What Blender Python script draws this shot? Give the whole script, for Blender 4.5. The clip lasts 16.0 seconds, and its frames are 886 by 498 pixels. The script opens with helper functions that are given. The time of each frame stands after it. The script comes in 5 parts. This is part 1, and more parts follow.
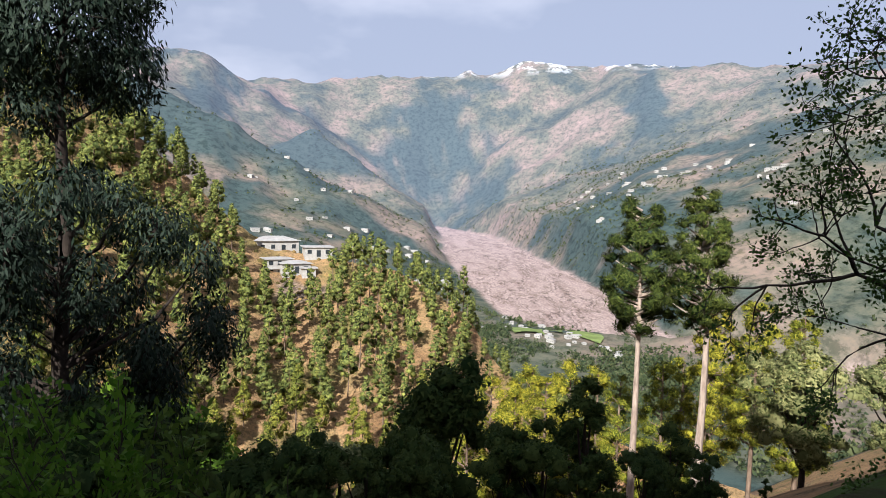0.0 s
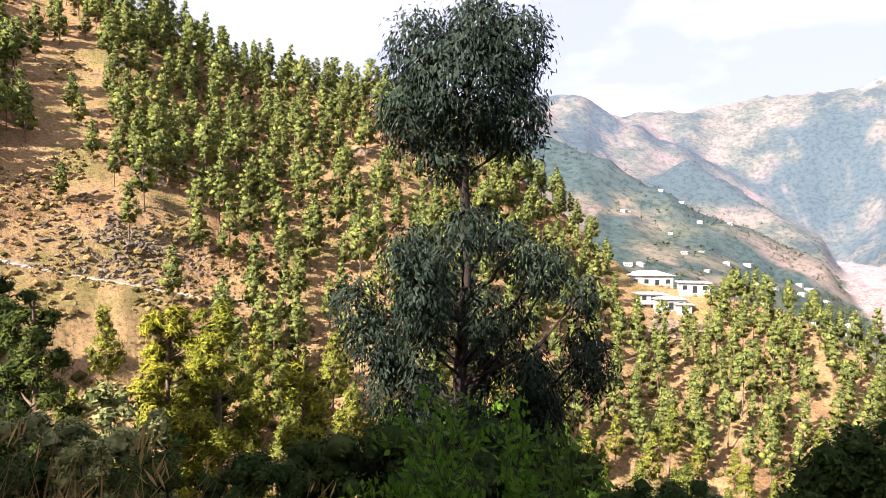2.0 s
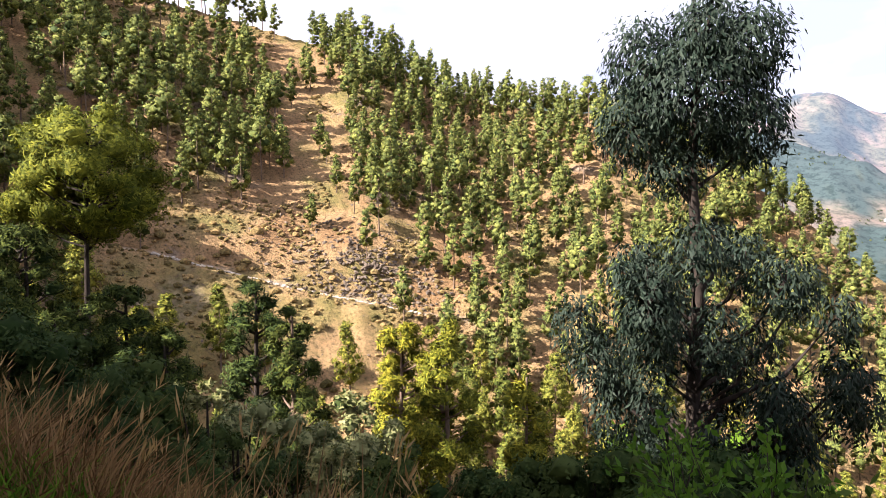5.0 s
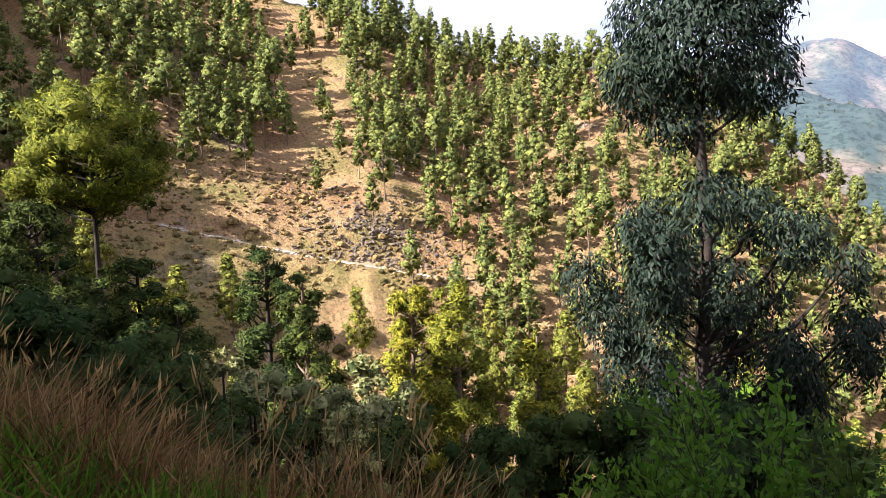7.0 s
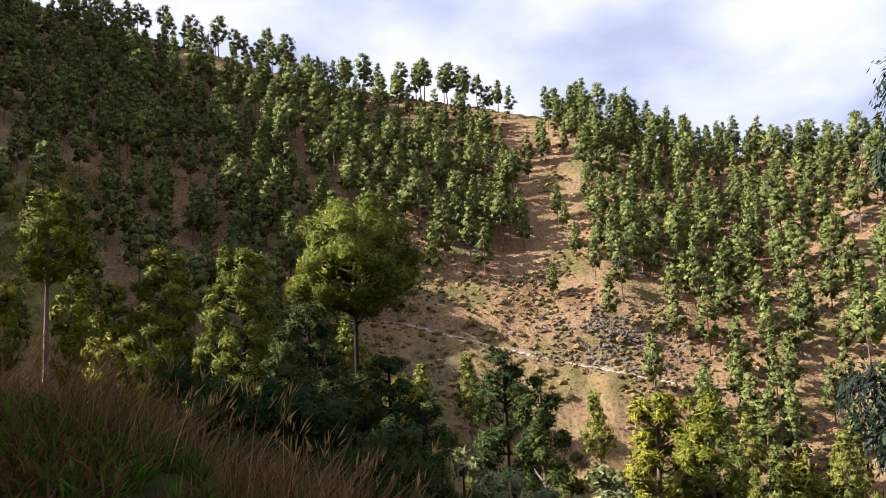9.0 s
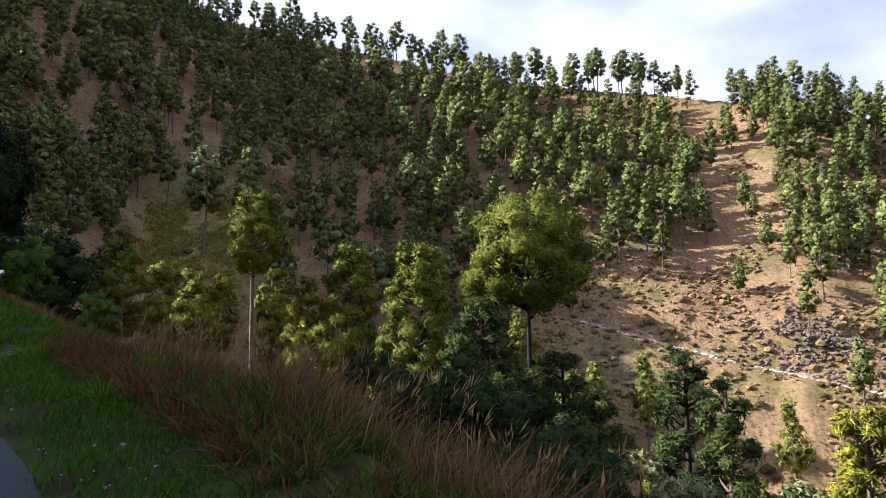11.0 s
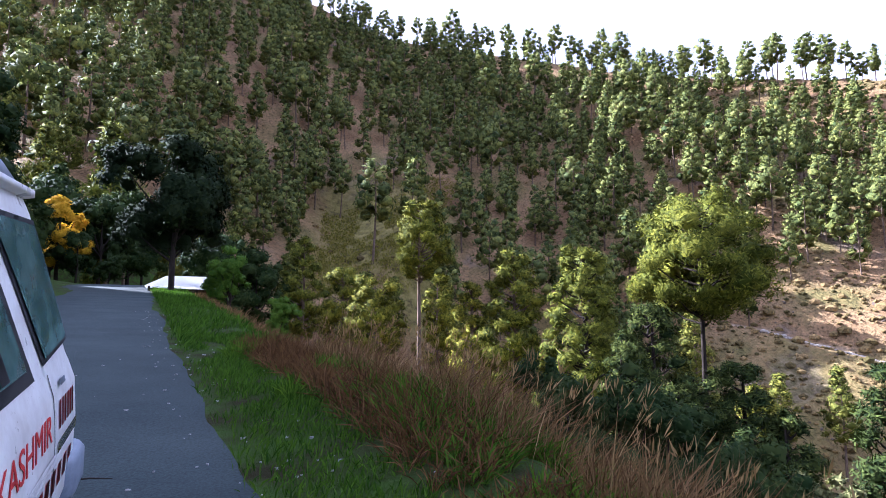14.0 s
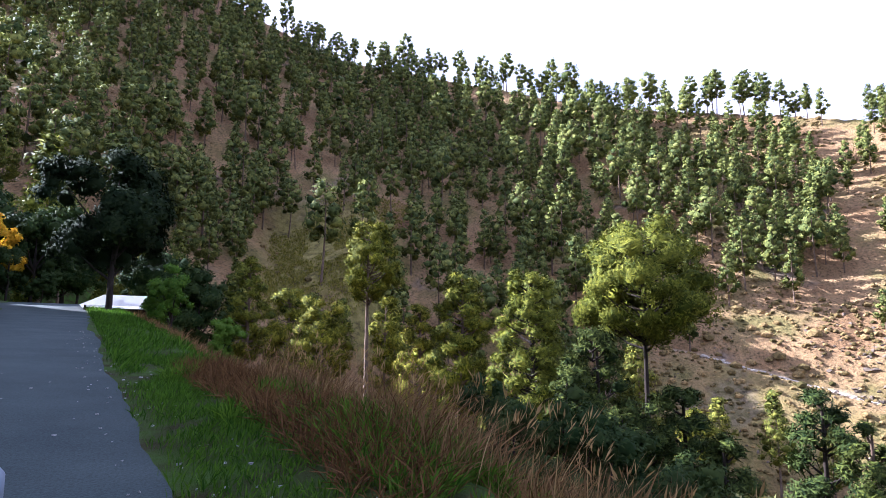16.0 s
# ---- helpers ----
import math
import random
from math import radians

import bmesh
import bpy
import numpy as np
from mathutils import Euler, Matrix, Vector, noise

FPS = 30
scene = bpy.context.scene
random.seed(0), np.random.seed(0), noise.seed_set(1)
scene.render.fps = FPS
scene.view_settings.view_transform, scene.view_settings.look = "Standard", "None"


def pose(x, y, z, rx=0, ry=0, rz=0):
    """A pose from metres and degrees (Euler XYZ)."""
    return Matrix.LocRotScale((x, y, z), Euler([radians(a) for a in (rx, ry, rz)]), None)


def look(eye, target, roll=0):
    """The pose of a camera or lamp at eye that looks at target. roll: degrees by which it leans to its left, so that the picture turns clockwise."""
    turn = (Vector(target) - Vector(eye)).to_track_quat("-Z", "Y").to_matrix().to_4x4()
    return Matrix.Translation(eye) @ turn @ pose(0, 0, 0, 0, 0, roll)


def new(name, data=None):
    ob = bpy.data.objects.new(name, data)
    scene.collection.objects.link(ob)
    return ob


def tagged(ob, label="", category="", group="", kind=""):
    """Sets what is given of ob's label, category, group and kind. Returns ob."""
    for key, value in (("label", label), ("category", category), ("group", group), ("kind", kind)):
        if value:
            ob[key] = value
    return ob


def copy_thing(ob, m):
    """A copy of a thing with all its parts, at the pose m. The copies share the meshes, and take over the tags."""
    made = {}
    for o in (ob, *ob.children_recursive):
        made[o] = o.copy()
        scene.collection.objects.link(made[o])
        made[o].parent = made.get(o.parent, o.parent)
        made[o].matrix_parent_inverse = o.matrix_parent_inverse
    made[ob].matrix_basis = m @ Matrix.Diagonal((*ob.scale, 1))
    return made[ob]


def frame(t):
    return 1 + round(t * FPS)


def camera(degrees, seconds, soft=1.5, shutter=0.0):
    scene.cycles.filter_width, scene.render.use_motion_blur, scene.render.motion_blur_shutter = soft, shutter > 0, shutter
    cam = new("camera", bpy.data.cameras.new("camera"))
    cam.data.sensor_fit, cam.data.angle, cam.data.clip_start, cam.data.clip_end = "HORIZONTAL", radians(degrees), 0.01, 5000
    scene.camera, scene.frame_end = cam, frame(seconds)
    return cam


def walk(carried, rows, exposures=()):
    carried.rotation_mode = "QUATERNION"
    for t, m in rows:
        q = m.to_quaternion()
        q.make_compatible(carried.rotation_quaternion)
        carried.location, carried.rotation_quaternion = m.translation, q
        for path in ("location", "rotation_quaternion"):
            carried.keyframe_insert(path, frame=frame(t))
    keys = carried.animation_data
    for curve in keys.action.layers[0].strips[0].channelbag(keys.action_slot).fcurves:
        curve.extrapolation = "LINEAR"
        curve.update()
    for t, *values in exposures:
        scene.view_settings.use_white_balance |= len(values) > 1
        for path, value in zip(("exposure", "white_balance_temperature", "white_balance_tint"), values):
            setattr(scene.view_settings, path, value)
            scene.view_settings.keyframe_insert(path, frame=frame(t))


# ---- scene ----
# ---------------------------------------------------------------- camera
cam = camera(67.15, 16.0, 0.6)
EYE, ARM = 1.6, 0.25          # eye height over the road; the phone swings round the body
ROWS = [                       # seconds, yaw, pitch, roll
    (0.0, 0.12, -4.11, -1.64), (0.5, 11.4, -2.82, -0.27), (1.0, 19.35, -2.48, -0.65), (1.5, 24.73, -2.31, -1.15),
    (2.0, 31.29, -1.72, -0.39), (2.5, 36.84, -1.29, -0.3), (3.0, 42.68, -0.73, -0.05), (3.5, 45.91, 0.14, 0.19),
    (4.0, 47.82, 0.7, 0.32), (4.5, 49.49, 0.4, 0.33), (7.0, 50.48, -3.23, 2.66), (7.5, 54.42, -1.61, 5.69),
    (8.0, 59.11, 3.33, 2.81), (8.5, 65.27, 5.06, 1.6), (9.0, 70.46, 6.38, 2.43), (9.5, 75.22, 6.01, 1.83),
    (12.0, 90.22, 7.11, 0.44), (12.5, 92.99, 7.0, 0.02), (13.0, 94.88, 6.92, -0.15), (13.5, 96.68, 6.97, 0.11),
    (14.0, 98.74, 6.9, -0.04), (14.5, 99.65, 7.13, 0.12), (15.0, 97.93, 7.75, 0.22), (15.5, 95.59, 8.81, 0.16),
    (16.0, 94.34, 8.87, -0.42),
]
EXPOSURES = [(0.0, 1.12, 5630, 10), (0.6, 1.47, 5830, 14), (1.5, 1.82, 6080, 16), (3.5, 2.04, 6000, 17), (4.5, 2.04, 6000, 17), (7.0, 2.04, 5750, 15), (8.0, 1.66, 5750, 15), (9.0, 1.43, 5630, 15), (12.0, 1.86, 5100, 20), (13.2, 2.22, 4950, 22), (14.5, 2.57, 4850, 24), (16.0, 2.37, 4950, 22)]
walk(cam, [(t, pose(-ARM * math.sin(radians(w)), ARM * math.cos(radians(w)), EYE, 90 + p, r, w)) for t, w, p, r in ROWS], EXPOSURES)

# ---------------------------------------------------------------- light
SUN_AZ, SUN_EL = 163.0, 33.0   # degrees left of the first view, degrees up
world = bpy.data.worlds.new("sky")
scene.world = world
world.use_nodes = True
wn, wl = world.node_tree.nodes, world.node_tree.links
sky = wn.new("ShaderNodeTexSky")
sky.sky_type, sky.sun_disc = "NISHITA", False
sky.sun_elevation, sky.sun_rotation = radians(SUN_EL), radians(-SUN_AZ)
sky.air_density, sky.dust_density = 1.0, 4.0
wcoord = wn.new("ShaderNodeTexCoord")
wmap = wn.new("ShaderNodeMapping")
wmap.inputs["Scale"].default_value = (1.0, 1.0, 2.2)
wnoise = wn.new("ShaderNodeTexNoise")
wnoise.inputs["Scale"].default_value, wnoise.inputs["Detail"].default_value = 2.6, 5.0
wside = wn.new("ShaderNodeVectorMath")      # haze and cloud thicken towards the sun
wside.operation = "DOT_PRODUCT"
wside.inputs[1].default_value = (-math.sin(radians(SUN_AZ - 50)), math.cos(radians(SUN_AZ - 50)), 0.0)
wsum = wn.new("ShaderNodeMath")
wsum.operation = "MULTIPLY_ADD"
wsum.inputs[1].default_value = 0.16
wramp = wn.new("ShaderNodeValToRGB")
wramp.color_ramp.elements[0].position, wramp.color_ramp.elements[1].position = 0.47, 0.70
wmix = wn.new("ShaderNodeMix")
wmix.data_type = "RGBA"
wmix.inputs["B"].default_value = (8.4, 8.1, 8.5, 1)
wl.new(wcoord.outputs["Generated"], wmap.inputs["Vector"])
wl.new(wmap.outputs["Vector"], wnoise.inputs["Vector"])
wl.new(wcoord.outputs["Generated"], wside.inputs[0])
wl.new(wside.outputs["Value"], wsum.inputs[0])
wl.new(wnoise.outputs["Fac"], wsum.inputs[2])
wl.new(wsum.outputs[0], wramp.inputs["Fac"])
wl.new(wramp.outputs["Color"], wmix.inputs["Factor"])
whaze = wn.new("ShaderNodeMix")            # thin white haze over the whole sky
whaze.data_type = "RGBA"
whaze.inputs["Factor"].default_value = 0.75
whaze.inputs["B"].default_value = (5.7, 5.7, 6.5, 1)
wl.new(sky.outputs["Color"], whaze.inputs["A"])
wl.new(whaze.outputs["Result"], wmix.inputs["A"])
wl.new(wmix.outputs["Result"], wn["Background"].inputs["Color"])
wn["Background"].inputs["Strength"].default_value = 0.05
sun = new("sun", bpy.data.lights.new("sun", "SUN"))
sun.data.energy, sun.data.angle, sun.data.color = 5.0, radians(0.53), (1.0, 0.92, 0.79)


def heading(az, el=0.0):
    a, e = radians(az), radians(el)
    return Vector((-math.sin(a) * math.cos(e), math.cos(a) * math.cos(e), math.sin(e)))


sun.matrix_world = look(heading(SUN_AZ, SUN_EL) * 100, (0, 0, 0))

# ---------------------------------------------------------------- materials


def material(name, rough=0.9, spec=0.2):
    m = bpy.data.materials.new(name)
    m.use_nodes = True
    b = m.node_tree.nodes["Principled BSDF"]
    b.inputs["Roughness"].default_value, b.inputs["Specular IOR Level"].default_value = rough, spec
    return m, m.node_tree.nodes, m.node_tree.links, b


def noise_node(n, l, scale, detail=4.0, vector=None, rough=0.55):
    t = n.new("ShaderNodeTexNoise")
    t.inputs["Scale"].default_value, t.inputs["Detail"].default_value, t.inputs["Roughness"].default_value = scale, detail, rough
    if vector is not None:
        l.new(vector, t.inputs["Vector"])
    return t.outputs["Fac"]


def ramp(n, l, fac, stops):
    r = n.new("ShaderNodeValToRGB")
    e = r.color_ramp.elements
    while len(e) < len(stops):
        e.new(0.5)
    for k, (p, c) in zip(e, stops):
        k.position, k.color = p, (*c, 1) if len(c) == 3 else c
    l.new(fac, r.inputs["Fac"])
    return r.outputs["Color"]


def mixed(n, l, fac, a, b, mode="MIX"):
    m = n.new("ShaderNodeMix")
    m.data_type, m.blend_type = "RGBA", mode
    for key, v in (("Factor", fac), ("A", a), ("B", b)):
        s = m.inputs[key]
        if isinstance(v, (int, float)):
            s.default_value = v
        elif isinstance(v, tuple):
            s.default_value = (*v, 1)
        else:
            l.new(v, s)
    return m.outputs["Result"]


def bumped(n, l, b, height, strength, distance):
    k = n.new("ShaderNodeBump")
    k.inputs["Strength"].default_value, k.inputs["Distance"].default_value = strength, distance
    l.new(height, k.inputs["Height"])
    l.new(k.outputs["Normal"], b.inputs["Normal"])


def place(n):
    return n.new("ShaderNodeNewGeometry").outputs["Position"]


def plain(name, colour, rough=0.7, spec=0.3, metal=0.0, vary=0.25, scale=3.0, bump=0.0):
    """A painted or cast surface with two scales of wear."""
    m, n, l, b = material(name, rough, spec)
    tc = n.new("ShaderNodeTexCoord").outputs["Object"]
    dark = tuple(c * (1 - vary) for c in colour)
    lite = tuple(min(1, c * (1 + vary)) for c in colour)
    a = ramp(n, l, noise_node(n, l, scale, 6, tc), [(0.3, dark), (0.7, lite)])
    g = ramp(n, l, noise_node(n, l, scale * 14, 3, tc), [(0.3, (0.85,) * 3), (0.7, (1.0,) * 3)])
    l.new(mixed(n, l, 1.0, a, g, "MULTIPLY"), b.inputs["Base Color"])
    b.inputs["Metallic"].default_value = metal
    if bump:
        bumped(n, l, b, noise_node(n, l, scale * 8, 5, tc), bump, 0.02)
    return m


def leafy(name, low, high, trans=0.25, rough=0.6, grain=0.0):
    """Leaves or needles: tint varies by tree and by clump, with light passing through."""
    m, n, l, b = material(name, rough, 0.04)
    info = n.new("ShaderNodeObjectInfo").outputs["Random"]
    isl = n.new("ShaderNodeNewGeometry").outputs["Random Per Island"]
    c1 = ramp(n, l, isl, [(0.0, low), (1.0, high)])
    c2 = ramp(n, l, info, [(0.0, (0.75, 0.8, 0.8)), (1.0, (1.2, 1.1, 0.9))])
    col = mixed(n, l, 1.0, c1, c2, "MULTIPLY")
    if grain:
        tone = noise_node(n, l, grain, 3, place(n), 0.7)
        col = mixed(n, l, 1.0, col, ramp(n, l, tone, [(0.36, (0.42, 0.45, 0.5)), (0.52, (1, 1, 1)), (0.66, (1.35, 1.3, 1.15))]), "MULTIPLY")
    l.new(col, b.inputs["Base Color"])
    tr = n.new("ShaderNodeBsdfTranslucent")
    l.new(mixed(n, l, 1.0, col, (1.2, 1.3, 0.9), "MULTIPLY"), tr.inputs["Color"])
    mx = n.new("ShaderNodeMixShader")
    mx.inputs["Fac"].default_value = trans
    l.new(b.outputs["BSDF"], mx.inputs[1])
    l.new(tr.outputs["BSDF"], mx.inputs[2])
    l.new(mx.outputs["Shader"], n["Material Output"].inputs["Surface"])
    return m


def bark(name, low, high, scale=6.0):
    m, n, l, b = material(name, 0.95, 0.1)
    tc = n.new("ShaderNodeTexCoord").outputs["Object"]
    mp = n.new("ShaderNodeMapping")
    mp.inputs["Scale"].default_value = (1, 1, 0.25)
    l.new(tc, mp.inputs["Vector"])
    f = noise_node(n, l, scale, 8, mp.outputs["Vector"])
    l.new(ramp(n, l, f, [(0.3, low), (0.7, high)]), b.inputs["Base Color"])
    bumped(n, l, b, f, 0.8, 0.05)
    return m


MAT_PINE = leafy("pine_needles", (0.065, 0.085, 0.020), (0.26, 0.255, 0.048), 0.08, 0.7, 1.6)
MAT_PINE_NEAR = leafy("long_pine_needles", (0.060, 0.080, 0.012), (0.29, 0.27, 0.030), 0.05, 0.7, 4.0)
# naturally dark needles, and painted shade on the pines below the bank
MAT_PINE_BLUE = leafy("dark_and_shaded_pine_needles", (0.016, 0.030, 0.011), (0.085, 0.105, 0.024), 0.05, 0.8, 5.0)
MAT_PINE_FAR = leafy("pine_needles_upper", (0.062, 0.088, 0.030), (0.26, 0.265, 0.070), 0.08, 0.7, 1.2)
MAT_EUC = leafy("eucalyptus_leaves", (0.008, 0.016, 0.012), (0.044, 0.060, 0.048), 0.08, 0.5)
# leaf colour lowered to put the shade of the bank into the foliage
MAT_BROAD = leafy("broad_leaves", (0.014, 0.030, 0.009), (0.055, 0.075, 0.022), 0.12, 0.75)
# near-black leaf colour paints in the backlit side of the roadside tree
MAT_BACKLIT_LEAF = leafy("backlit_dark_leaves", (0.008, 0.016, 0.007), (0.028, 0.040, 0.016), 0.05, 0.85)
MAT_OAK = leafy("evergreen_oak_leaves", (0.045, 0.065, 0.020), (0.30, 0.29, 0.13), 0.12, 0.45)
MAT_SPRING = leafy("fresh_spring_leaves", (0.05, 0.11, 0.012), (0.12, 0.20, 0.025), 0.35, 0.5)
MAT_YELLOW = leafy("yellow_blossom", (0.45, 0.28, 0.01), (0.75, 0.48, 0.03), 0.3)
MAT_BARK = bark("pine_bark", (0.07, 0.045, 0.03), (0.24, 0.17, 0.12))
MAT_BARK_PALE = bark("pale_bark", (0.18, 0.13, 0.10), (0.42, 0.33, 0.26))
MAT_BARK_DARK = bark("dark_bark", (0.016, 0.012, 0.010), (0.05, 0.038, 0.030))
MAT_DRY = leafy("dry_grass_blades", (0.07, 0.036, 0.015), (0.27, 0.165, 0.08), 0.25, 0.8)
MAT_GRASS = leafy("green_grass_blades", (0.022, 0.062, 0.006), (0.105, 0.185, 0.018), 0.3, 0.7)
MAT_WHITEWASH = plain("weathered_whitewash", (0.36, 0.34, 0.31), 0.9, 0.2, 0, 0.15, 1.5)
MAT_ROOF_TIN = plain("pale_roof_sheet", (0.34, 0.32, 0.30), 0.5, 0.4, 0.0, 0.2, 1.0)
MAT_WINDOW = plain("dark_window_glass", (0.03, 0.035, 0.04), 0.15, 0.5, 0.0, 0.2, 2.0)
MAT_STONE = plain("pale_field_stone", (0.50, 0.43, 0.35), 0.95, 0.1, 0, 0.35, 1.5, 0.5)

# ---------------------------------------------------------------- plan of the land
LATTICE = np.random.RandomState(7).rand(256, 256)


def value_noise(x, y):
    xi, yi = np.floor(x).astype(int), np.floor(y).astype(int)
    fx, fy = x - xi, y - yi
    fx, fy = fx * fx * (3 - 2 * fx), fy * fy * (3 - 2 * fy)
    g = lambda i, j: LATTICE[i % 256, j % 256]
    return (g(xi, yi) * (1 - fx) + g(xi + 1, yi) * fx) * (1 - fy) + (g(xi, yi + 1) * (1 - fx) + g(xi + 1, yi + 1) * fx) * fy - 0.5


def fractal(x, y, size, octaves=4, gain=0.5):
    out, amp = 0.0, 1.0
    for k in range(octaves):
        out = out + amp * value_noise(x / size * 2 ** k + 17.3 * k, y / size * 2 ** k + 5.1 * k)
        amp *= gain
    return out


def ridged(x, y, size, octaves=5):
    out, amp = 0.0, 1.0
    for k in range(octaves):
        out = out + amp * (0.5 - 2 * np.abs(value_noise(x / size * 2 ** k + 31.7 * k, y / size * 2 ** k + 9.2 * k)))
        amp *= 0.5
    return out


ROAD_AZ = 123.3
ROAD_DIR, ROAD_RIGHT = heading(ROAD_AZ), heading(ROAD_AZ - 90)
ROAD_R, ROAD_L, GRADE = 0.8, -4.7, 0.085
# skyline of the hill across the gully: azimuth, elevation, distance
CREST = np.array([(-60, -22, 100), (-30, -22, 105), (-20, -20.5, 115), (-12, -18, 135), (-7, -15.5, 155), (-4.4, -13.2, 168), (-2.4, -9.8, 180),
                  (0.9, -7.6, 190), (4, -6.0, 200), (10, -5.0, 215), (14, -4.4, 220), (16, -3.2, 222), (18.4, -1.4, 225), (21, 1.4, 230),
                  (25, 4.8, 235), (30, 7.8, 238), (36, 10.8, 242), (42, 11.6, 250), (46, 12.3, 254), (50, 13.6, 258), (54, 15.4, 262), (57, 16.6, 265),
                  (61, 17.0, 270), (67, 18.3, 280), (75, 19.6, 290), (82, 20.7, 300), (89, 22.2, 310), (96, 23.3, 325), (104, 24.3, 340), (111, 26.8, 360),
                  (116, 29.0, 380), (124, 31, 400), (135, 27, 420), (150, 13, 440), (175, 4, 440)])
FAR = np.array([(-60, 9.5), (-33, 10.4), (-27, 9.8), (-22, 10.5), (-17, 10.9), (-12, 10.6), (-7, 11.2), (-2.7, 10.4), (3.5, 10.0),
                (9.6, 9.5), (16.4, 9.0), (19.4, 10.1), (23, 9.9), (40, 9.5), (60, 8)])
# middle of the river bed: distance, azimuth, half width
RIVER = np.array([(600, -75, 90), (800, -60, 70), (950, -40, 60), (1020, -23, 70), (1080, -15.2, 85), (1190, -11.2, 130), (1610, -7.3, 155), (1900, -5.4, 152),
                  (2270, -3.7, 152), (3000, -1.8, 110), (3450, 0.2, 45), (3600, 0.8, -20), (3800, 1.6, -200), (4900, 3.0, -260)])


# the trail cut into that hill: azimuth, elevation, distance
TRAIL = np.array([(46, -6.3, 149), (50, -5.9, 150), (54, -5.2, 151), (62, -3.4, 153), (67, -2.0, 155), (74, 0.0, 158), (77, 0.7, 159)])


def trail_height(az):
    rt = np.interp(az, TRAIL[:, 0], TRAIL[:, 2])
    return rt, EYE + rt * np.tan(np.radians(np.interp(az, TRAIL[:, 0], TRAIL[:, 1])))


def road_frame(x, y):
    return x * ROAD_DIR.x + y * ROAD_DIR.y, x * ROAD_RIGHT.x + y * ROAD_RIGHT.y


def road_height(s):
    return GRADE * np.clip(s, -70, 62)


def river_gap(az, r):
    mid, half = np.interp(r, RIVER[:, 0], RIVER[:, 1]), np.interp(r, RIVER[:, 0], RIVER[:, 2])
    lateral = r * np.radians(az - mid)
    return np.abs(lateral) - half, lateral


# wooded shoulders running down into the valley: two ends (azimuth, distance, elevation) and the fall of their sides
SHOULDERS = (((30, 2500, 10.5), (13.5, 2150, 3.6), 0.55), ((11, 3300, 5.4), (5, 3050, 1.2), 0.5), ((-36, 2300, 9.0), (-13, 3200, 3.0), 0.42))


def shoulder(x, y, k):
    (a0, r0, e0), (a1, r1, e1), steep = SHOULDERS[k]
    p0, p1 = heading(a0) * r0, heading(a1) * r1
    dx, dy = p1.x - p0.x, p1.y - p0.y
    kc = np.clip(((x - p0.x) * dx + (y - p0.y) * dy) / (dx * dx + dy * dy), 0, 1)
    off = np.hypot(x - p0.x - kc * dx, y - p0.y - kc * dy)
    zc = r0 * math.tan(radians(e0)) * (1 - kc) + r1 * math.tan(radians(e1)) * kc
    return np.where(np.hypot(x, y) > 900, zc - steep * off + 45 * ridged(x, y, 420.0, 5), -999)


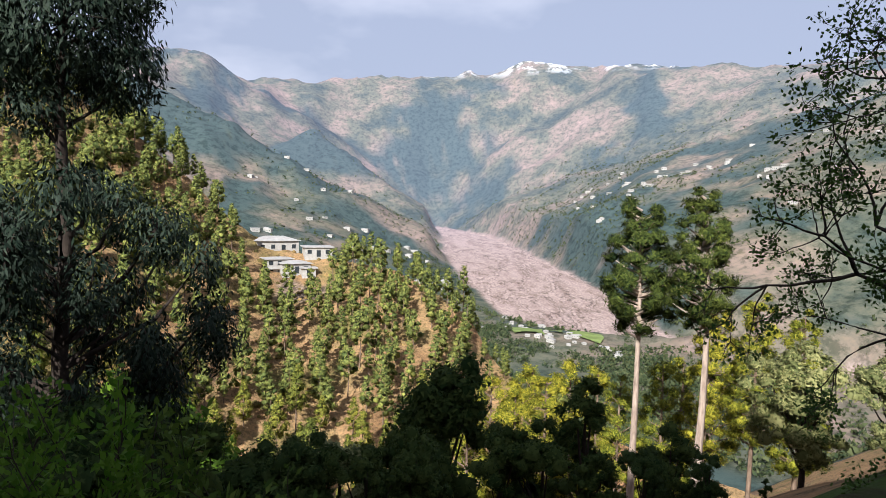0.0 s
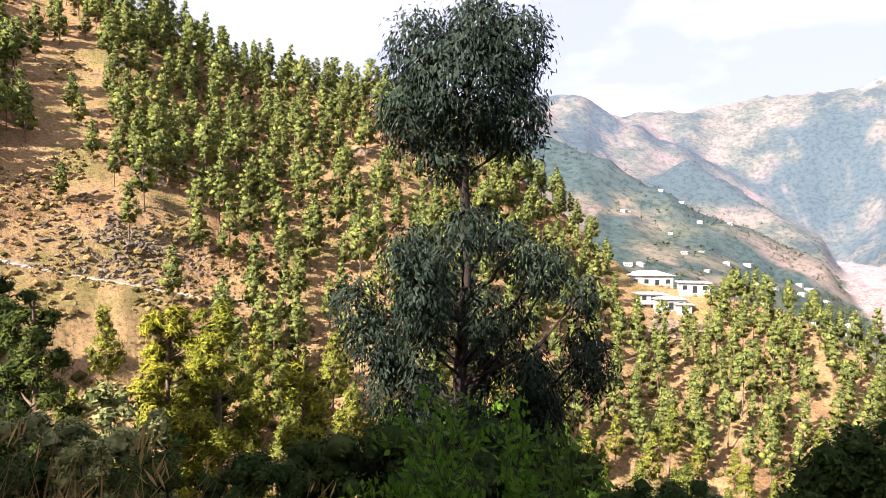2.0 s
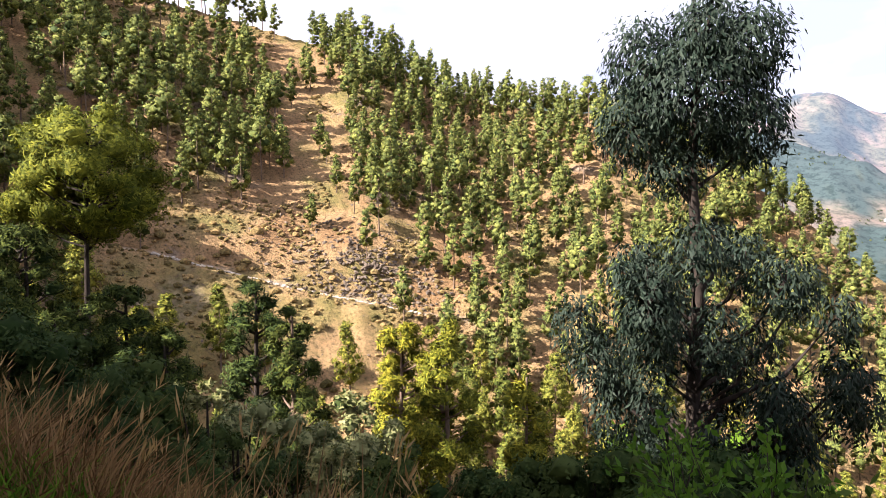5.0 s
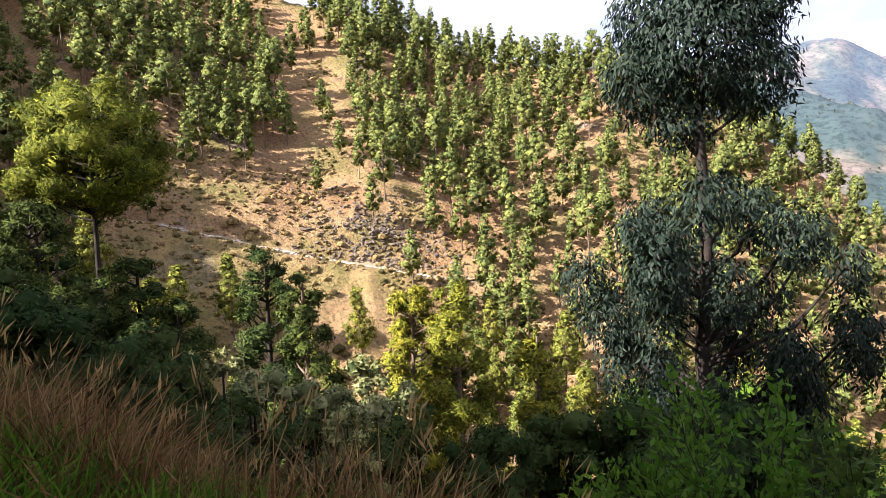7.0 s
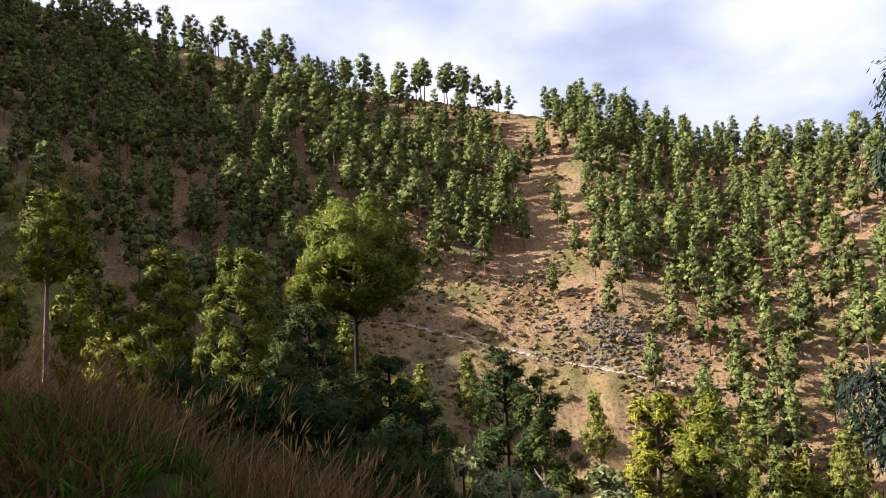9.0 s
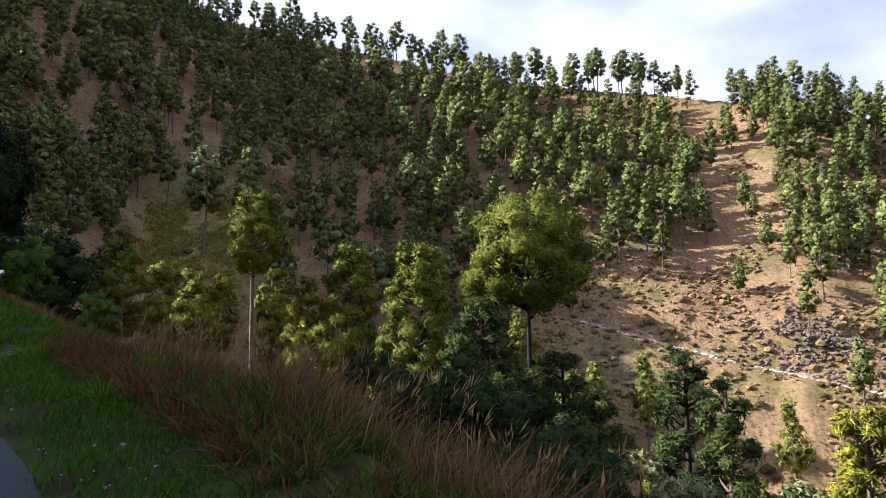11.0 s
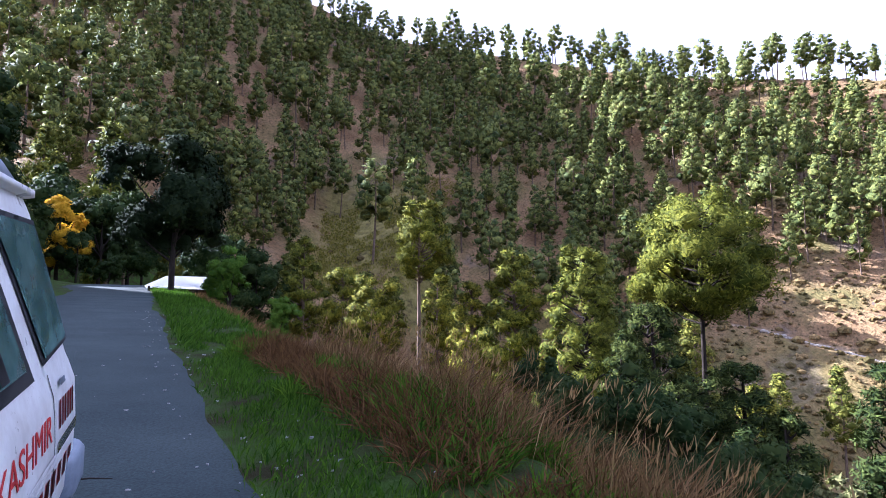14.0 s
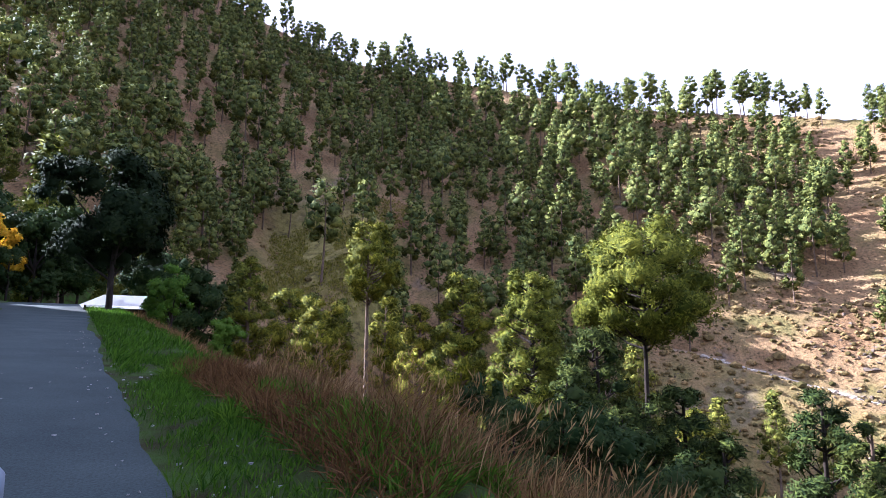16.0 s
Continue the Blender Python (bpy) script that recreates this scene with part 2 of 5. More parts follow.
def land(x, y):
    """Height of the ground, metres; the road beside the camera is at 0."""
    x, y = np.asarray(x, float), np.asarray(y, float)
    r = np.hypot(x, y) + 1e-6
    az = np.degrees(np.arctan2(-x, y))
    az = np.where(az < -90, az + 360, az)
    s, o = road_frame(x, y)
    zr = road_height(s)
    # bench of the road, bank down into the gully, cut slope above
    edge = 2.4 + 0.5 * fractal(s, o * 0, 5.0, 2) + 0.35 * np.clip((s - 3) / 6, 0, 1)
    near = zr - np.where(o > edge, 0.10 * np.minimum(o - edge, 1.0) + 0.74 * np.maximum(o - edge - 0.4, 0), 0)
    mound = 0.35 * np.exp(-((s - 7) / 4.0) ** 2 - ((o - 2.6) / 1.1) ** 2)
    cut = ROAD_L - 0.7 - 0.25 * np.maximum(s - 30, 0)
    # unseen knoll behind the camera, added to shade road and near bank
    k0, k1 = heading(157) * 95.5, heading(235) * 75
    kx, ky = k1.x - k0.x, k1.y - k0.y
    kc = ((x - k0.x) * kx + (y - k0.y) * ky) / (kx * kx + ky * ky)
    away = np.hypot(x - k0.x - np.clip(kc, 0, 1) * kx, y - k0.y - np.clip(kc, 0, 1) * ky)
    shade_knoll = 77.0 - 67 * np.clip(kc, 0, 1) - np.where(kc < 0, 1.6, 0.75) * away - zr
    near = near + mound + np.where(o < cut, np.minimum(2.2 * (cut - o), np.maximum(np.minimum(0.8 * (cut - o), 9), shade_knoll)), 0)
    rough = np.clip((np.abs(o) - 3) / 6, 0, 1)
    near = near + rough * (1.6 * fractal(x, y, 16.0, 5) + 0.35 * fractal(x, y, 3.0, 2))
    # hill across the gully
    el, dist = np.interp(az, CREST[:, 0], CREST[:, 1]), np.interp(az, CREST[:, 0], CREST[:, 2])
    top = EYE + dist * np.tan(np.radians(el))
    foot = np.interp(az, [-40, 0, 60, 90, 110, 125, 140, 170], [-62, -60, -48, -36, -18, -2, 4, 10])
    q = (dist - r) / (dist - 95)
    up = top - (top - foot) * np.sign(q) * np.abs(q) ** 0.92
    back = top - 0.5 * (r - dist)
    relief = np.clip((r - 60) / 60, 0, 1) * np.clip((1.02 - r / dist) * 6, 0.12, 1)
    ribs = ridged(az * 3.2, r * 0.8, 40.0, 5)
    opp = np.where(r < dist, up, back) + relief * (1.6 * ribs + 3.2 * fractal(x, y, 45.0, 5) + 1.3 * ridged(x, y, 9.0, 3))
    rt, zt = trail_height(az)
    bench = np.clip(1 - (np.abs(r - rt) - 1.3) / 5, 0, 1) * np.clip((az - 45) / 2, 0, 1) * np.clip((78 - az) / 2, 0, 1)
    opp = opp * (1 - bench) + zt * bench
    opp = opp - 13 * np.exp(-((az - 116) / 6.5) ** 2 - ((r - 176) / 24) ** 2)
    open_ = np.exp(-((az - 104.8) / 5.2) ** 4 - ((r - 167) / 29) ** 4)     # gently sloping meadow
    opp = opp * (1 - open_) + (15 + 0.47 * (r - 140) - 0.45 * r * np.radians(az - 104.8) + 1.6 * fractal(x, y, 14.0, 4)) * open_
    # valley, river bed and the far mountains
    floor = -205 + 82 * np.clip((r - 1000) / 3000, -0.3, 1.3)
    gap, lateral = river_gap(az, r)
    level = np.clip((r - 1000) / 900, 0.06, 1)                         # flat terraces on the near bank
    bench = level + (1 - level) * np.clip((az - 20) / 14, 0, 1)
    rise = bench * np.where(lateral < 0, 0.25, 0.30) * np.maximum(gap, 0) + np.where((gap > 0) & (gap < 60), 10 * gap / 60, 0) + np.where(gap >= 60, 10, 0)
    amp = np.clip(gap / 500, 0, 1) * bench
    fine = 60 * amp * ridged(x, y, 520.0, 5) + 14 * np.clip(gap / 80, 0, 1) * fractal(x, y, 130.0, 4)
    val = floor + np.minimum(rise, 420) + fine + 1.2 * fractal(x, y, 40.0, 3)
    fe = np.interp(az, FAR[:, 0], FAR[:, 1])
    crest = EYE + 4600 * np.tan(np.radians(fe)) + 60 * ridged(x, y, 300.0, 4)
    w = np.clip((r - 2500) / 2100, 0, 1)
    w = (w * w * (3 - 2 * w)) * np.clip(gap / 1500, 0, 1)
    head = np.clip((r - 3500) / 1100, 0, 1)
    w = np.maximum(w, head * head * (3 - 2 * head))
    spurs = 480 * w * (1 - w) * ridged(x + 300, y, 1000.0, 5) + 70 * np.sqrt(np.clip(w * (1 - w), 0, 1)) * ridged(x, y, 330.0, 4)
    val = val * (1 - w) + crest * w + spurs
    val = np.where(r > 4620, val - 0.5 * (r - 4620), val)
    for k in range(3):
        val = np.maximum(val, shoulder(x, y, k))
    bed = np.clip((gap + 6 * fractal(x, y, 60.0, 3)) / 70, 0, 1)
    val = np.where((r > 500) & (r < 4400), (floor + 2.5 * fractal(x, y, 70.0, 4)) * (1 - bed) + val * bed, val)
    val = np.where(az > 30, val - 6.0 * (az - 30), val)
    return np.maximum(np.maximum(near, np.where(r > 45, opp, -999)), np.where(r > 300, val, -999))


def ground_z(x, y):
    return float(land(np.array([x]), np.array([y]))[0])


def spot(az, r):
    d = heading(az) * r
    return Vector((d.x, d.y, ground_z(d.x, d.y)))


# ---------------------------------------------------------------- mesh helpers


def mesh_from(name, verts, faces, mats, smooth=False, normals=None):
    me = bpy.data.meshes.new(name)
    verts, faces = np.asarray(verts, np.float32), np.asarray(faces, np.int32)
    me.vertices.add(len(verts))
    me.vertices.foreach_set("co", verts.ravel())
    k = faces.shape[1]
    me.loops.add(faces.size)
    me.loops.foreach_set("vertex_index", faces.ravel())
    me.polygons.add(len(faces))
    me.polygons.foreach_set("loop_start", np.arange(0, faces.size, k, dtype=np.int32))
    me.polygons.foreach_set("use_smooth", np.full(len(faces), smooth))
    me.update(calc_edges=True)
    for m in mats if isinstance(mats, (list, tuple)) else [mats]:
        me.materials.append(m)
    if normals is not None:
        me.polygons.foreach_set("use_smooth", np.full(len(faces), True))
        me.normals_split_custom_set_from_vertices(np.asarray(normals, np.float32))
    return me


def part(name, bm, mat, parent=None, label=""):
    if isinstance(bm, bpy.types.Mesh):
        me = bm
    else:
        me = bpy.data.meshes.new(name)
        bm.to_mesh(me)
        bm.free()
        me.materials.append(mat)
    ob = new(name, me)
    ob.parent = parent
    return tagged(ob, label)


def box_bm(lo, hi, bevel=0.0):
    bm = bmesh.new()
    bmesh.ops.create_cube(bm, size=1.0)
    for v in bm.verts:
        v.co = Vector([lo[i] + (hi[i] - lo[i]) * (v.co[i] + 0.5) for i in range(3)])
    if bevel:
        bmesh.ops.bevel(bm, geom=bm.edges[:], offset=bevel, segments=2, affect="EDGES")
    return bm


def tube(points, radii, sides=8):
    """Vertices and faces of a tapered tube along points."""
    points = [Vector(p) for p in points]
    verts, faces = [], []
    for i, (p, rad) in enumerate(zip(points, radii)):
        d = (points[min(i + 1, len(points) - 1)] - points[max(i - 1, 0)]).normalized()
        a = d.orthogonal().normalized() if abs(d.z) < 0.99 else Vector((1, 0, 0)).cross(d).normalized()
        b = d.cross(a)
        for j in range(sides):
            t = 2 * math.pi * j / sides
            verts.append(p + (a * math.cos(t) + b * math.sin(t)) * rad)
    for i in range(len(points) - 1):
        for j in range(sides):
            k = (j + 1) % sides
            faces.append((i * sides + j, i * sides + k, (i + 1) * sides + k, (i + 1) * sides + j))
    return verts, faces


def tubes_mesh(name, runs, mat, sides=7):
    verts, faces = [], []
    for pts, rad in runs:
        v, f = tube(pts, rad, sides)
        n = len(verts)
        verts += [tuple(p) for p in v]
        faces += [tuple(i + n for i in q) for q in f]
    return mesh_from(name, verts, faces, mat, True)


def unit(v):
    return v / (np.linalg.norm(v, axis=1, keepdims=True) + 1e-9)


def blades(base, way, length, width, rng, curl=0.0, tri=False, face=None):
    """Diamond-shaped leaves: base points, directions, lengths and widths."""
    n = len(base)
    side = unit(np.cross(way, rng.normal(size=(n, 3)) if face is None else face + rng.normal(size=(n, 3)) * 0.35))
    mid = base + way * (length * 0.45)[:, None]
    tip = base + way * length[:, None]
    tip[:, 2] -= curl * length
    w = side * (width * 0.5)[:, None]
    if tri:
        return np.stack([base - w, tip, base + w], 1).reshape(-1, 3), np.arange(3 * n).reshape(n, 3)
    verts = np.stack([base, mid - w, tip, mid + w], 1).reshape(-1, 3)
    faces = np.arange(4 * n).reshape(n, 4)
    return verts, faces


def clumps(centres, outward, per, length, width, rng, spread=0.8, jitter=0.25, curl=0.0, round_=None, tri=False):
    n = len(centres)
    c = np.repeat(centres, per, 0) + rng.normal(size=(n * per, 3)) * jitter
    d = unit(np.repeat(outward, per, 0) + rng.normal(size=(n * per, 3)) * spread)
    ln = length * rng.uniform(0.6, 1.3, n * per)
    if round_ is not None:
        # leaves turn their faces outwards from the lobe that they clothe
        face = unit(np.repeat(round_, per, 0) + rng.normal(size=(n * per, 3)) * 0.25)
        d = unit(d - 0.6 * face * np.einsum('ij,ij->i', d, face)[:, None])
        v, f = blades(c, d, ln, width * rng.uniform(0.7, 1.3, n * per), rng, curl, tri, face)
        q = v.reshape(-1, 3 if tri else 4, 3)
        turned = np.einsum("ij,ij->i", np.cross(q[:, 1] - q[:, 0], q[:, 2] - q[:, 0]), face) < 0
        f[turned] = f[turned][:, ::-1]
        return v, f, np.repeat(face, 3 if tri else 4, 0)
    return blades(c, d, ln, width * rng.uniform(0.7, 1.3, n * per), rng, curl)


# ---------------------------------------------------------------- ground
m, n, l, b = material("ground_cover", 0.95, 0.1)
pos = place(n)
att = {}
for key in ("river", "valley", "verge", "wood", "trail", "meadow"):
    a = n.new("ShaderNodeAttribute")
    a.attribute_name = key
    att[key] = a.outputs["Fac"]
# hillside: dry grass, bare ochre soil, olive turf, grey rock
soil = ramp(n, l, noise_node(n, l, 0.05, 8, pos), [(0.36, (0.225, 0.135, 0.070)), (0.50, (0.315, 0.205, 0.108)), (0.64, (0.18, 0.148, 0.058))])
speck = ramp(n, l, noise_node(n, l, 1.3, 9, pos, 0.8), [(0.36, (0.18, 0.19, 0.15)), (0.48, (0.9, 0.9, 0.85)), (0.62, (1.35, 1.22, 1.05))])
hill = mixed(n, l, 1.0, soil, speck, "MULTIPLY")
rock = ramp(n, l, noise_node(n, l, 0.6, 8, pos, 0.75), [(0.40, (0.045, 0.036, 0.028)), (0.6, (0.29, 0.21, 0.145))])
rocky = ramp(n, l, noise_node(n, l, 0.035, 5, pos), [(0.60, (0, 0, 0)), (0.66, (1, 1, 1))])
hill = mixed(n, l, rocky, hill, rock)
hill = mixed(n, l, att["trail"], hill, (0.46, 0.36, 0.25))
# valley sides: terraces, scrub, bare earth
patch = ramp(n, l, noise_node(n, l, 0.0035, 9, pos, 0.65), [(0.37, (0.045, 0.06, 0.05)), (0.47, (0.10, 0.102, 0.072)), (0.57, (0.175, 0.138, 0.108)), (0.70, (0.25, 0.18, 0.155))])
scrub = ramp(n, l, noise_node(n, l, 0.045, 6, pos, 0.75), [(0.40, (0.5, 0.56, 0.52)), (0.52, (1, 1, 1)), (0.68, (1.2, 1.12, 1.08))])
vale = mixed(n, l, 1.0, patch, scrub, "MULTIPLY")
vale = mixed(n, l, att["wood"], vale, mixed(n, l, 1.0, (0.045, 0.065, 0.06), scrub, "MULTIPLY"))
# snow lies on the highest slopes
sep = n.new("ShaderNodeSeparateXYZ")
l.new(pos, sep.inputs["Vector"])
high = n.new("ShaderNodeMapRange")
high.inputs["From Min"].default_value, high.inputs["From Max"].default_value = 800, 960
l.new(sep.outputs["Z"], high.inputs["Value"])
snow = n.new("ShaderNodeMath")
snow.operation = "MULTIPLY"
l.new(high.outputs["Result"], snow.inputs[0])
l.new(ramp(n, l, noise_node(n, l, 0.006, 7, pos, 0.7), [(0.5, (0, 0, 0)), (0.56, (1, 1, 1))]), snow.inputs[1])
vale = mixed(n, l, snow.outputs[0], vale, (0.8, 0.8, 0.82))
# gravel of the river bed
mp = n.new("ShaderNodeMapping")
mp.inputs["Rotation"].default_value, mp.inputs["Scale"].default_value = (0, 0, radians(-14)), (1.0, 0.28, 1.0)
l.new(pos, mp.inputs["Vector"])
gv = mp.outputs["Vector"]
gravel = ramp(n, l, noise_node(n, l, 0.035, 10, gv, 0.75), [(0.34, (0.19, 0.135, 0.115)), (0.46, (0.29, 0.215, 0.19)), (0.56, (0.37, 0.28, 0.25)), (0.7, (0.26, 0.19, 0.17))])
chan = ramp(n, l, noise_node(n, l, 0.011, 5, gv, 0.6), [(0.455, (1, 1, 1)), (0.475, (0.45, 0.45, 0.45)), (0.485, (1.1, 1.1, 1.1)), (0.52, (1, 1, 1)), (0.535, (0.55, 0.55, 0.52)), (0.55, (1, 1, 1))])
gravel = mixed(n, l, 1.0, gravel, chan, "MULTIPLY")
gravel = mixed(n, l, 1.0, gravel, ramp(n, l, noise_node(n, l, 0.25, 4, pos), [(0.4, (0.7, 0.7, 0.7)), (0.6, (1.1, 1.1, 1.1))]), "MULTIPLY")
vale = mixed(n, l, att["river"], vale, gravel)
# turf of the verge
turf = ramp(n, l, noise_node(n, l, 1.3, 7, pos), [(0.35, (0.045, 0.04, 0.016)), (0.6, (0.06, 0.11, 0.016))])
col = mixed(n, l, att["valley"], hill, vale)
lawn = ramp(n, l, noise_node(n, l, 0.5, 8, pos, 0.7), [(0.36, (0.09, 0.07, 0.028)), (0.5, (0.21, 0.175, 0.05)), (0.65, (0.30, 0.24, 0.085))])
col = mixed(n, l, att["meadow"], col, lawn)
col = mixed(n, l, att["verge"], col, turf)
l.new(col, b.inputs["Base Color"])
bumped(n, l, b, noise_node(n, l, 0.9, 9, pos, 0.75), 0.9, 0.7)
MAT_GROUND = m
MAT_FAR_HAZE = m.copy()          # the distance behind the valley: haze painted in as bluish emission
MAT_FAR_HAZE.name = "distance"
fb = MAT_FAR_HAZE.node_tree.nodes["Principled BSDF"]
fn, fl = MAT_FAR_HAZE.node_tree.nodes, MAT_FAR_HAZE.node_tree.links
haze_glow = fn.new("ShaderNodeAttribute")
haze_glow.attribute_name = "haze_glow"
# bluish glow, stronger with range, stands in for aerial haze
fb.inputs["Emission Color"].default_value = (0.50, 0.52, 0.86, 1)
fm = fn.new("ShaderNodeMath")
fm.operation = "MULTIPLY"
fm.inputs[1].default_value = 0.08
fl.new(haze_glow.outputs["Fac"], fm.inputs[0])
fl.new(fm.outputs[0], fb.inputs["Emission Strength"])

az_list = np.concatenate([np.arange(-180, -42, 3.0), np.arange(-42, 142, 0.34), np.arange(142, 180, 3.0)])
r_list = np.concatenate([np.geomspace(0.3, 45, 90), np.linspace(46, 440, 190), np.geomspace(450, 4950, 170)])
ga, gr = np.meshgrid(np.radians(az_list), r_list)
gx, gy = -np.sin(ga) * gr, np.cos(ga) * gr
gz = land(gx, gy)
na, nr = len(az_list), len(r_list)
idx = np.arange(na * nr).reshape(nr, na)
quads = np.stack([idx[:-1], np.roll(idx, -1, 1)[:-1], np.roll(idx, -1, 1)[1:], idx[1:]], -1).reshape(-1, 4)
verts = np.concatenate([np.stack([gx, gy, gz], -1).reshape(-1, 3), [[0, 0, ground_z(0, 0)]]])
split = int(np.argmax(r_list > 1500))
me = mesh_from("ground", verts[:na * (split + 1)], quads[:na * split], MAT_GROUND, True)
ground = tagged(new("ground", me), "dry grassy mountain slopes, gully, valley floor and gravel river bed", "ground", kind="structure")
me_far = mesh_from("backdrop", verts[na * split:na * nr], quads[na * split:] - na * split, MAT_FAR_HAZE, True)
tagged(new("backdrop", me_far), "distant mountains with snow on their crest, haze added as glow", "mountains", kind="structure")
gaz = np.degrees(ga)
gap, lateral = river_gap(gaz, gr)
s_, o_ = road_frame(gx, gy)
woods = np.clip((ridged(gx, gy, 700.0, 4) + fractal(gx, gy, 90, 3) * 0.6 - 0.35) * 4, 0, 1)
for k in range(2):
    woods = np.maximum(woods, np.clip((shoulder(gx, gy, k) - gz) / 12 + 1.5 + fractal(gx, gy, 200, 4), 0, 1) * np.clip((gz - 100 - 60 * fractal(gx, gy, 300, 3)) / 25, 0, 1))
wob = 26 * fractal(gx, gy, 120.0, 4)
for key, val in (("river", np.clip(0.5 - (gap + 0.5 * wob) / 10, 0, 1) * (gr > 500)), ("valley", np.clip((gr - 420) / 80, 0, 1)),
                 ("verge", np.clip((5.5 + 1.5 * fractal(gx, gy, 2.0, 3) - o_) / 1.5, 0, 1) * (gr < 120)), ("wood", woods),
                 ("meadow", np.clip(2.2 * np.exp(-((gaz - 104.2) / 5.8) ** 4 - ((gr - 165) / 32) ** 4) - 0.5 + fractal(gx, gy, 12.0, 3), 0, 1) + 0.45 * np.clip((gaz - 55) / 3, 0, 1) * np.clip((76 - gaz) / 3, 0, 1) * np.clip((trail_height(gaz)[0] - 2 - gr) / 2, 0, 1) * np.clip(0.75 + 1.6 * fractal(gx, gy, 9.0, 3), 0, 1) * (gr > 100)), ("haze_glow", np.clip((gr - 1480) / 2200, 0, 1)), ("trail", np.clip(1.6 - np.abs(gr - trail_height(gaz)[0]), 0, 1) * (gaz > 47) * (gaz < 76))):
    for mesh_, rows_ in ((me, slice(0, split + 1)), (me_far, slice(split, nr))):
        a = mesh_.attributes.new(key, "FLOAT", "POINT")
        a.data.foreach_set("value", val[rows_].ravel().astype(np.float32))

# road: worn tarmac with a broken edge
m, n, l, b = material("worn_tarmac", 0.92, 0.25)
pos = place(n)
base = ramp(n, l, noise_node(n, l, 0.7, 8, pos), [(0.3, (0.024, 0.036, 0.037)), (0.7, (0.046, 0.063, 0.062))])
grit = ramp(n, l, noise_node(n, l, 45, 4, pos), [(0.35, (0.6, 0.6, 0.6)), (0.65, (1.15, 1.15, 1.15))])
l.new(mixed(n, l, 1.0, base, grit, "MULTIPLY"), b.inputs["Base Color"])
bumped(n, l, b, noise_node(n, l, 30, 5, pos), 0.5, 0.015)
MAT_ROAD = m
rv, rf = [], []
steps = np.arange(-60, 63, 0.35)
for i, s in enumerate(steps):
    z = float(road_height(s))
    wr = ROAD_R + 0.22 * float(fractal(np.array([s]), np.array([3.3]), 1.6, 4)[0]) + 0.3 * float(fractal(np.array([s]), np.array([9.3]), 6.0, 2)[0])
    for o, dz in ((ROAD_L, -0.1), (ROAD_L, 0.03), (-2.0, 0.05), (wr - 0.05, 0.03), (wr, -0.1)):
        p = ROAD_DIR * float(s) + ROAD_RIGHT * o
        rv.append((p.x, p.y, z + dz))
    if i:
        for j in range(4):
            rf.append((5 * i - 5 + j, 5 * i - 4 + j, 5 * i + 1 + j, 5 * i + j))
road = tagged(new("road", mesh_from("road", rv, rf, MAT_ROAD, True)), "worn grey tarmac mountain road with crumbling edge", "road", kind="structure")

# ---------------------------------------------------------------- trees


def blob_template(seed, levels=1, rugged=0.28):
    """An uneven closed clump of foliage, radius about one: vertices and triangles."""
    rng = np.random.RandomState(seed)
    bm = bmesh.new()
    bmesh.ops.create_icosphere(bm, subdivisions=levels, radius=1.0)
    v = np.array([tuple(q.co) for q in bm.verts])
    f = np.array([[q.index for q in p.verts] for p in bm.faces])
    bm.free()
    return v * rng.uniform(1 - rugged, 1 + rugged, (len(v), 1)), f


BLOBS = [blob_template(k, 2) for k in range(5)]
BLOBS_SMALL = [blob_template(20 + k, 1, 0.3) for k in range(5)]


